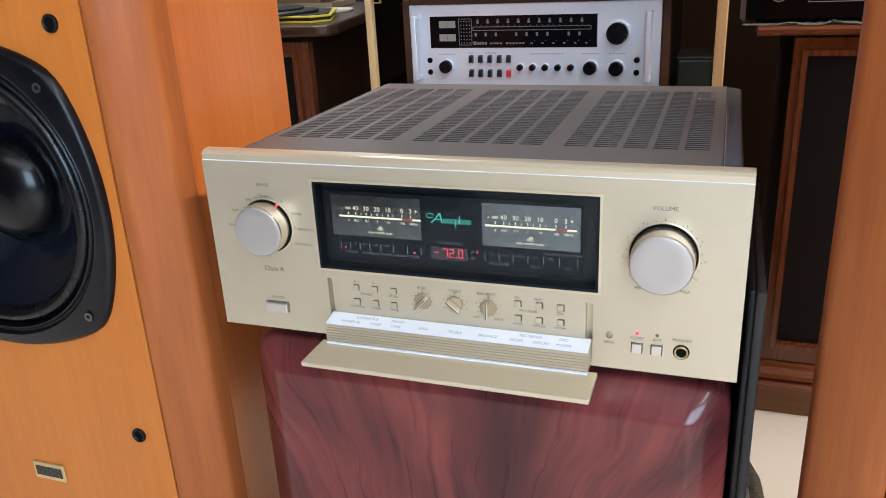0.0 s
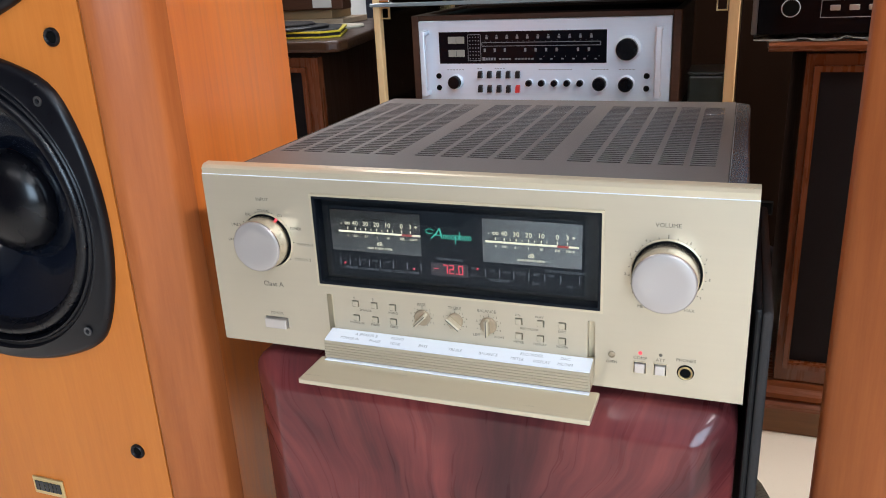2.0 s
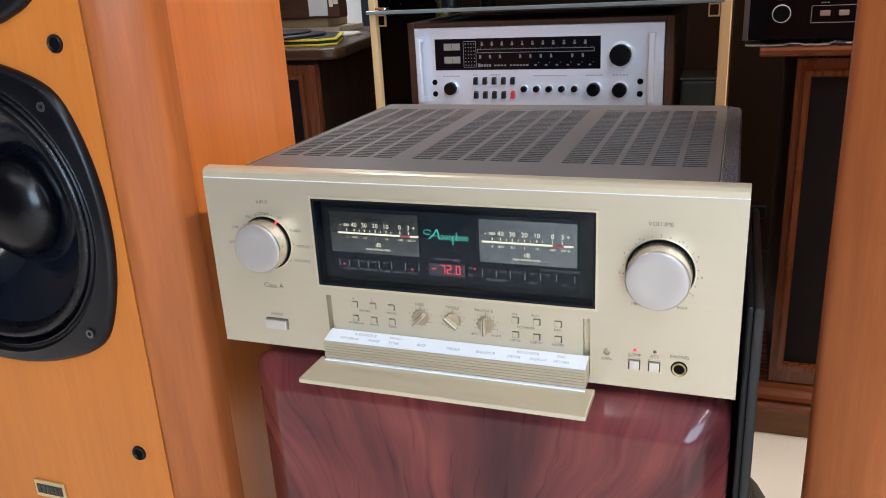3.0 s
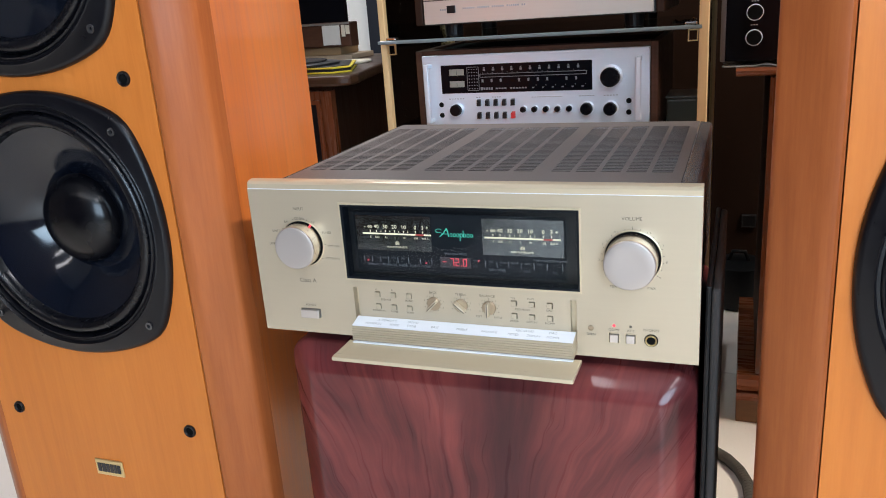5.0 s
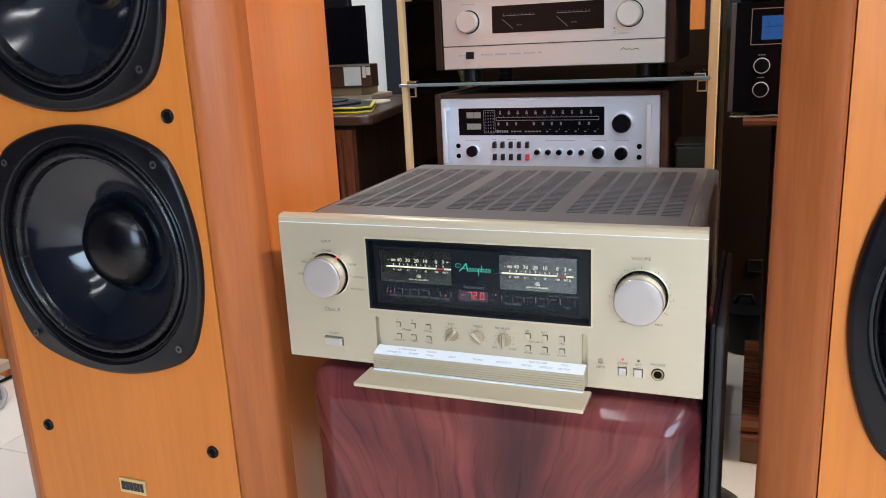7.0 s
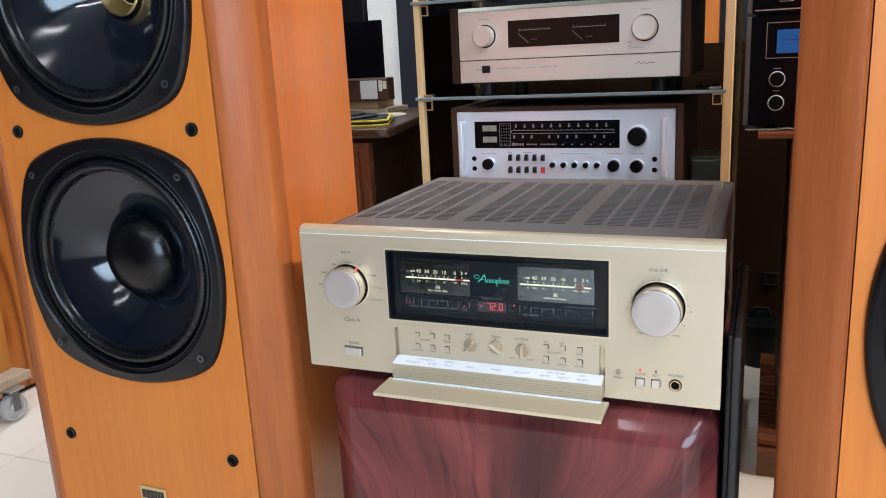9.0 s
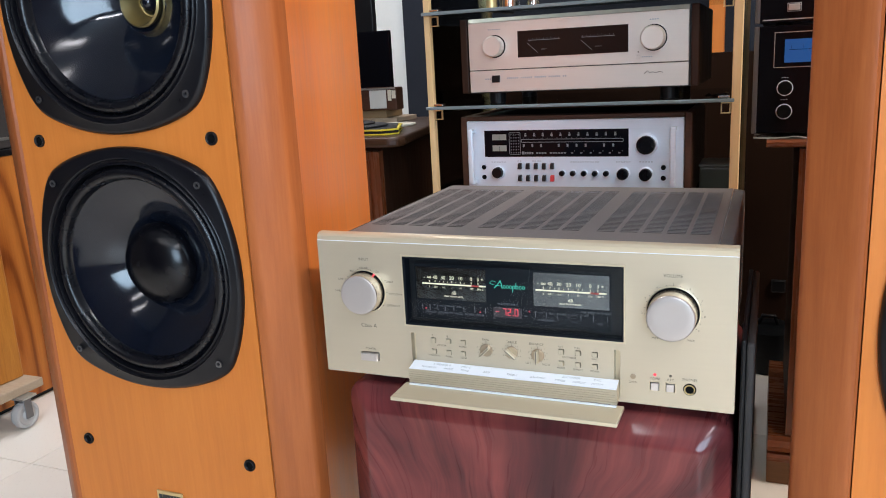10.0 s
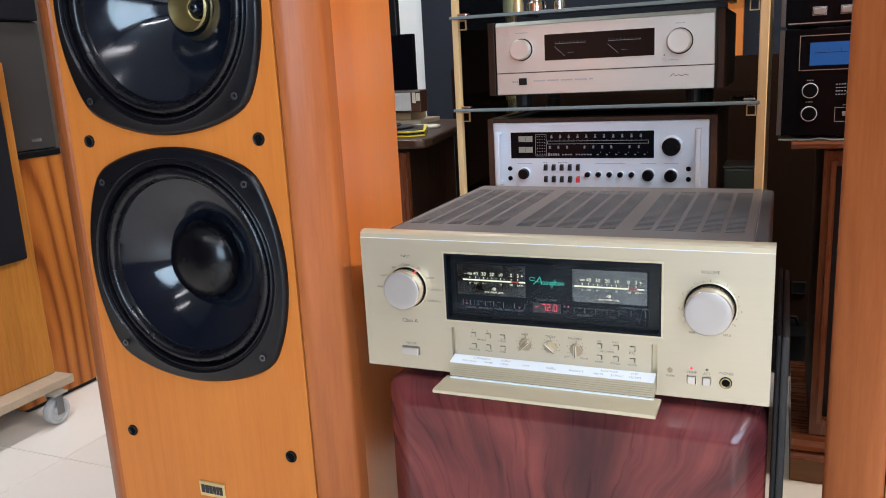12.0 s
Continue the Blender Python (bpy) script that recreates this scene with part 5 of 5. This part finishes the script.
bmesh.ops.solidify(bm, geom=bm.faces[:], thickness=0.0004)
part("wrap", bm, GLASS, wrap)
black_unit(0.6945, 0.8885, True)
black_unit(0.8890, 1.02, False)

# ---- behind: partition, black bin, floor cable ----
structure("partition", box(-0.715, 1.6, 1.50, 1.54, 0, 0.842), BROWN_BOARD, "low dark brown board partition")
bn = thing("black_bin", (0.272, 1.44 - 0.02, 0), "round black bin with a lid on the floor", "bin")
BC = (0.272, 1.415, 0)
part("bin_body", lathe([(0, 0.001), (0.055, 0.001), (0.060, 0.012), (0.066, 0.105), (0.0, 0.105)], BC, "z", 40), POT_BLACK, bn, smooth=40)
part("lid", lathe([(0.068, 0.1052), (0.069, 0.118), (0.05, 0.128), (0.02, 0.132), (0, 0.132)], BC, "z", 40), POT_BLACK, bn, smooth=40)
part("lid_handle", tube([(0.245, 1.40, 0.128), (0.255, 1.40, 0.155), (0.285, 1.40, 0.155), (0.295, 1.40, 0.128)], 0.005, 8), POT_BLACK, bn, smooth=60)
so = thing("wall_plate", (0.291, 1.4985, 0.20), "small black socket plate on the partition", "socket plate")
part("plate", box(0.273, 0.310, 1.492, 1.4995, 0.192, 0.228, 0.002), BLACK_PLASTIC, so)
part("plate_rim", ring_frame(0.275, 0.308, 0.194, 0.226, 0.0015, 1.490, 1.4918), PLATE_DIM, so)
ca = thing("power_cable", (0.27, 0.6, 0), "thick braided audio cable curving over the floor", "cable")
pts = [(0.12, 0.70), (0.18, 0.69), (0.23, 0.661), (0.262, 0.633), (0.283, 0.600), (0.297, 0.560), (0.302, 0.51), (0.300, 0.45), (0.292, 0.38), (0.285, 0.30)]
fine = []
for i in range(len(pts) - 1):
    for k in range(6):
        f = k / 6
        fine.append((pts[i][0] * (1 - f) + pts[i + 1][0] * f, pts[i][1] * (1 - f) + pts[i + 1][1] * f, 0.0105))
bm = tube(fine, 0.0098, 10)
for i in range(0, len(fine) - 1, 1):
    tube([fine[i], tuple(0.75 * a + 0.25 * b for a, b in zip(fine[i], fine[i + 1]))], 0.0105, 10, bm)
part("braid", bm, CABLE, ca, smooth=60)


# ---- second wooden cabinet with records and a screen on it ----
dk = thing("wooden_speaker_cabinet", (-0.85, 1.1, 0), "dark brown wooden speaker cabinet with overhanging top and cloth front", "speaker cabinet")
top = [(-1.30, 0.785), (-0.520, 0.785), (-0.497, 0.797), (-0.495, 0.828), (-0.605, 1.40), (-1.30, 1.40)]
part("top_board", prism(top, 0.679, 0.700, 0.006, 2), DESKTOP, dk, "dark glossy top board with a rounded edge")
part("carcass", prism([(-1.20, 0.826), (-0.556, 0.826), (-0.66, 1.36), (-1.20, 1.36)], 0.05, 0.678), DARKWOOD, dk, "dark brown cabinet sides")
part("front_frame", holed(-1.20, -0.552, 0.10, 0.668, 0.806, 0.8255, [(-1.165, -0.588, 0.135, 0.640)]), REDWOOD, dk, "red-brown front frame")
part("inner_moulding", ring_frame(-1.172, -0.577, 0.126, 0.650, 0.009, 0.799, 0.8055), REDWOOD, dk, "raised inner moulding")
part("cloth", box(-1.164, -0.589, 0.817, 0.823, 0.136, 0.639), CLOTH, dk, "dark grille cloth")
part("plinth", box(-1.20, -0.545, 0.795, 1.37, 0, 0.0495, 0.002), BASEWOOD, dk, "ochre wooden plinth")


def sleeve(points, z, h, mat, label):
    rec = thing("record_sleeve", (-0.68, 0.95, z), label, "record sleeve", "stack of sleeves")
    part("sleeve", prism(points, z, z + h, 0.0006, 1), mat, rec)


for k, (mat, h, grow, nm) in enumerate(((PAPER_YELLOW, 0.0035, 0.0, "yellow"), (PAPER_BLACK, 0.0055, -0.003, "black"), (PAPER_YELLOW, 0.0035, 0.0, "yellow"), (PAPER_BLACK, 0.0012, -0.007, "black"))):
    sleeve([(-0.83, 0.842), (-0.560 + grow, 0.842 - grow), (-0.532 + grow, 0.875 - grow / 2), (-0.590 + grow, 1.02 + grow), (-0.83, 1.06)], 0.7002 + (0, 0.0037, 0.0094, 0.0131)[k], h, mat, nm + " record sleeve in a small stack on the cabinet")
for k, (x, y, r, h, mat, nm) in enumerate(((-0.668, 0.905, 0.085, 0.0055, PAPER_BLACK, "black"), (-0.690, 0.915, 0.070, 0.0045, CLOTH_GREY, "grey"))):
    z = 0.7145 + 0.0057 * k
    ds = thing("round_case", (x, y, z), "flat round " + nm + " case on the record sleeves", "case", "round cases")
    part("case_body", lathe([(0, 0), (r - 0.002, 0), (r, 0.0015), (r, h - 0.001), (r - 0.002, h), (0, h)], (x, y, z), "z", 48), mat, ds, smooth=40)
pd = thing("round_disc", (-0.645, 1.10, 0.7002), "pale round disc lying on the cabinet", "disc")
part("disc_body", lathe([(0, 0.7002), (0.05, 0.7002), (0.052, 0.703), (0.05, 0.706), (0, 0.706)], (-0.645, 1.10, 0), "z", 40), PAPER_WHITE, pd, smooth=40)
wb = thing("pale_board", (-0.85, 1.27, 0.7002), "thin pale wooden board lying on the cabinet", "board")
part("board", box(-1.05, -0.690, 1.200, 1.335, 0.7002, 0.7130, 0.0015), PLY, wb)
bk = thing("cardboard_box", (-0.85, 1.25, 0.7132), "flat brown cardboard box on a pale board", "box")
part("box_body", box(-0.98, -0.722, 1.205, 1.31, 0.7132, 0.7345, 0.002), CARD, bk)
vb = thing("brown_recorder", (-0.8, 1.25, 0.7347), "dark brown box with paper labels on a cardboard box", "recorder")
part("recorder_body", box(-1.0, -0.682, 1.190, 1.235, 0.7347, 0.7950, 0.003), WALNUT, vb)
part("top_edge", box(-1.0, -0.684, 1.188, 1.1898, 0.7900, 0.7945), STEEL, vb, "pale grey top edge")
part("paper_label", box(-0.762, -0.712, 1.1880, 1.1895, 0.7400, 0.7890), WHITEISH, vb, "white paper label")
part("paper_label", box(-0.707, -0.697, 1.1880, 1.1895, 0.760, 0.7890), PAPER_WHITE, vb)
part("paper_label", box(-0.695, -0.684, 1.1880, 1.1895, 0.766, 0.7870), PAPER_WHITE, vb)
sc = thing("screen", (-0.85, 1.28, 0.7347), "black flat screen standing on a cardboard box", "screen")
part("screen_body", box(-1.12, -0.738, 1.285, 1.300, 0.747, 0.948, 0.003), GLOSS_BLACK, sc)
part("screen_foot", box(-0.95, -0.80, 1.25, 1.3055, 0.7347, 0.7468), BLACK_PLASTIC, sc)
br = thing("standing_board", (-1.02, 1.385, 0), "tall dark narrow board standing behind the cabinet", "board")
part("board", box(-1.30, -0.845, 1.405, 1.43, 0, 1.35, 0.003), BLACK_PLASTIC, br)

# ---- low cabinet, assumed and out of view, that darkens the left meter's reflection ----
lc = thing("low_cabinet", (-1.05, -2.0, 0), "assumed low dark brown cabinet, out of view, mirrored in a meter", "cabinet")
part("body", box(-1.55, -0.60, -2.20, -1.772, 0.04, 0.74, 0.003), DARKWOOD, lc)
part("top_board", box(-1.57, -0.58, -2.22, -1.755, 0.7405, 0.765, 0.004), WALNUT, lc)
part("plinth", box(-1.53, -0.62, -2.18, -1.79, 0, 0.0395), BLACK_PLASTIC, lc)
for x in (-1.54, -1.07):
    dr = part("cabinet_door", box(x, x + 0.46, -1.7715, -1.755, 0.06, 0.73, 0.003), DARKWOOD, lc, "dark brown door")
    part("handle", tube([(x + 0.06, -1.755, 0.45), (x + 0.06, -1.735, 0.46), (x + 0.06, -1.735, 0.54), (x + 0.06, -1.755, 0.55)], 0.005, 8), DARK_BRASS, dr, smooth=60)

# ---- far cabinets on the other side ----
wc = thing("walnut_speaker", (-1.8, 0.95, 0), "tall orange-brown veneered speaker cabinet", "speaker cabinet")
part("cabinet", box(-2.02, -1.605, 0.55, 0.815, 0.012, 0.672, 0.003), OAK_FIGURED, wc, "figured orange-brown veneer")
part("plinth", box(-2.0, -1.615, 0.57, 0.805, 0, 0.0115), BLACK_PLASTIC, wc)
bs = thing("bookshelf_speaker", (-1.8, 0.70, 0.6722), "dark grey bookshelf loudspeaker with cloth front", "loudspeaker")
part("speaker_body", box(-2.0, -1.6185, 0.575, 0.797, 0.6722, 1.026, 0.006), BLACK_PLASTIC, bs)
part("cloth", box(-1.618, -1.609, 0.580, 0.793, 0.692, 1.022, 0.003), CLOTH_GREY, bs, "grey-brown cloth front")
part("base_strip", box(-1.618, -1.603, 0.575, 0.798, 0.6732, 0.690, 0.003), BLACK_PLASTIC, bs)
part("badge", box(-1.6088, -1.6075, 0.715, 0.745, 0.713, 0.721), STEEL, bs)

ok = thing("oak_speaker", (-1.75, 0.45, 0.11), "yellow oak speaker cabinet standing on a wooden dolly", "speaker cabinet")
part("cabinet", box(-1.95, -1.53, 0.25, 0.603, 0.112, 0.92, 0.004), OAK, ok, "yellow oak veneered cabinet")
fo = thing("foam_grille", (-1.51, 0.42, 0.437), "black foam grille fixed high on the oak speaker", "speaker grille")
part("foam", box(-1.529, -1.500, 0.26, 0.558, 0.437, 0.95, 0.006), FOAM, fo)
tp = thing("black_top_unit", (-1.8, 0.68, 1.0262), "black unit lying on the grey bookshelf loudspeaker", "unit")
part("unit_body", box(-1.98, -1.60, 0.57, 0.79, 1.0262, 1.12, 0.005), FOAM, tp)
do = thing("dolly", (-1.7, 0.42, 0), "raw wooden dolly with grey swivel wheels", "dolly")
part("deck", box(-1.98, -1.475, 0.235, 0.612, 0.088, 0.1115, 0.003), PLY, do, "worn plywood deck")
for wx, wy in ((-1.478, 0.545), (-1.93, 0.545), (-1.52, 0.28), (-1.93, 0.28)):
    cs = part("caster", box(wx - 0.026, wx + 0.026, wy - 0.022, wy + 0.022, 0.082, 0.0875), STEEL, do, "swivel caster")
    for fx in (wx - 0.018, wx + 0.0155):
        part("fork_plate", box(fx, fx + 0.0025, wy - 0.011, wy + 0.011, 0.028, 0.0815, 0.0008, 1), DARK_STEEL, cs)
    part("wheel", lathe([(0, -0.012), (0.010, -0.014), (0.014, -0.009), (0.024, -0.0095), (0.027, -0.0125), (0.033, -0.011), (0.035, -0.006), (0.035, 0.006), (0.033, 0.011), (0.027, 0.0125), (0.024, 0.0095), (0.014, 0.009), (0.010, 0.014), (0, 0.012)], (wx, wy, 0.0352), "x", 32), WHEEL_GREY, cs, "grey rubber wheel", smooth=40)

# ---- floor tiles ----
T = 0.60
share = None
ix = 0
for i in range(9):
    for j in range(10):
        cx, cy = X0 + T * (i + 0.5) - 0.1, Y0 + T * (j + 0.5)
        if cx + T / 2 > X1 + 0.2 or cy + T / 2 > Y1 + 0.2:
            continue
        if share is None:
            share = box(-T / 2 + 0.0012, T / 2 - 0.0012, -T / 2 + 0.0012, T / 2 - 0.0012, -0.004, 0.0, 0.0008, 1)
            me = bpy.data.meshes.new("floor_tile")
            share.to_mesh(me)
            share.free()
            me.materials.append(TILE)
            share = me
        tl = new("floor_tile", share)
        tl.location = (cx, cy, 0)
        tl.parent = floor
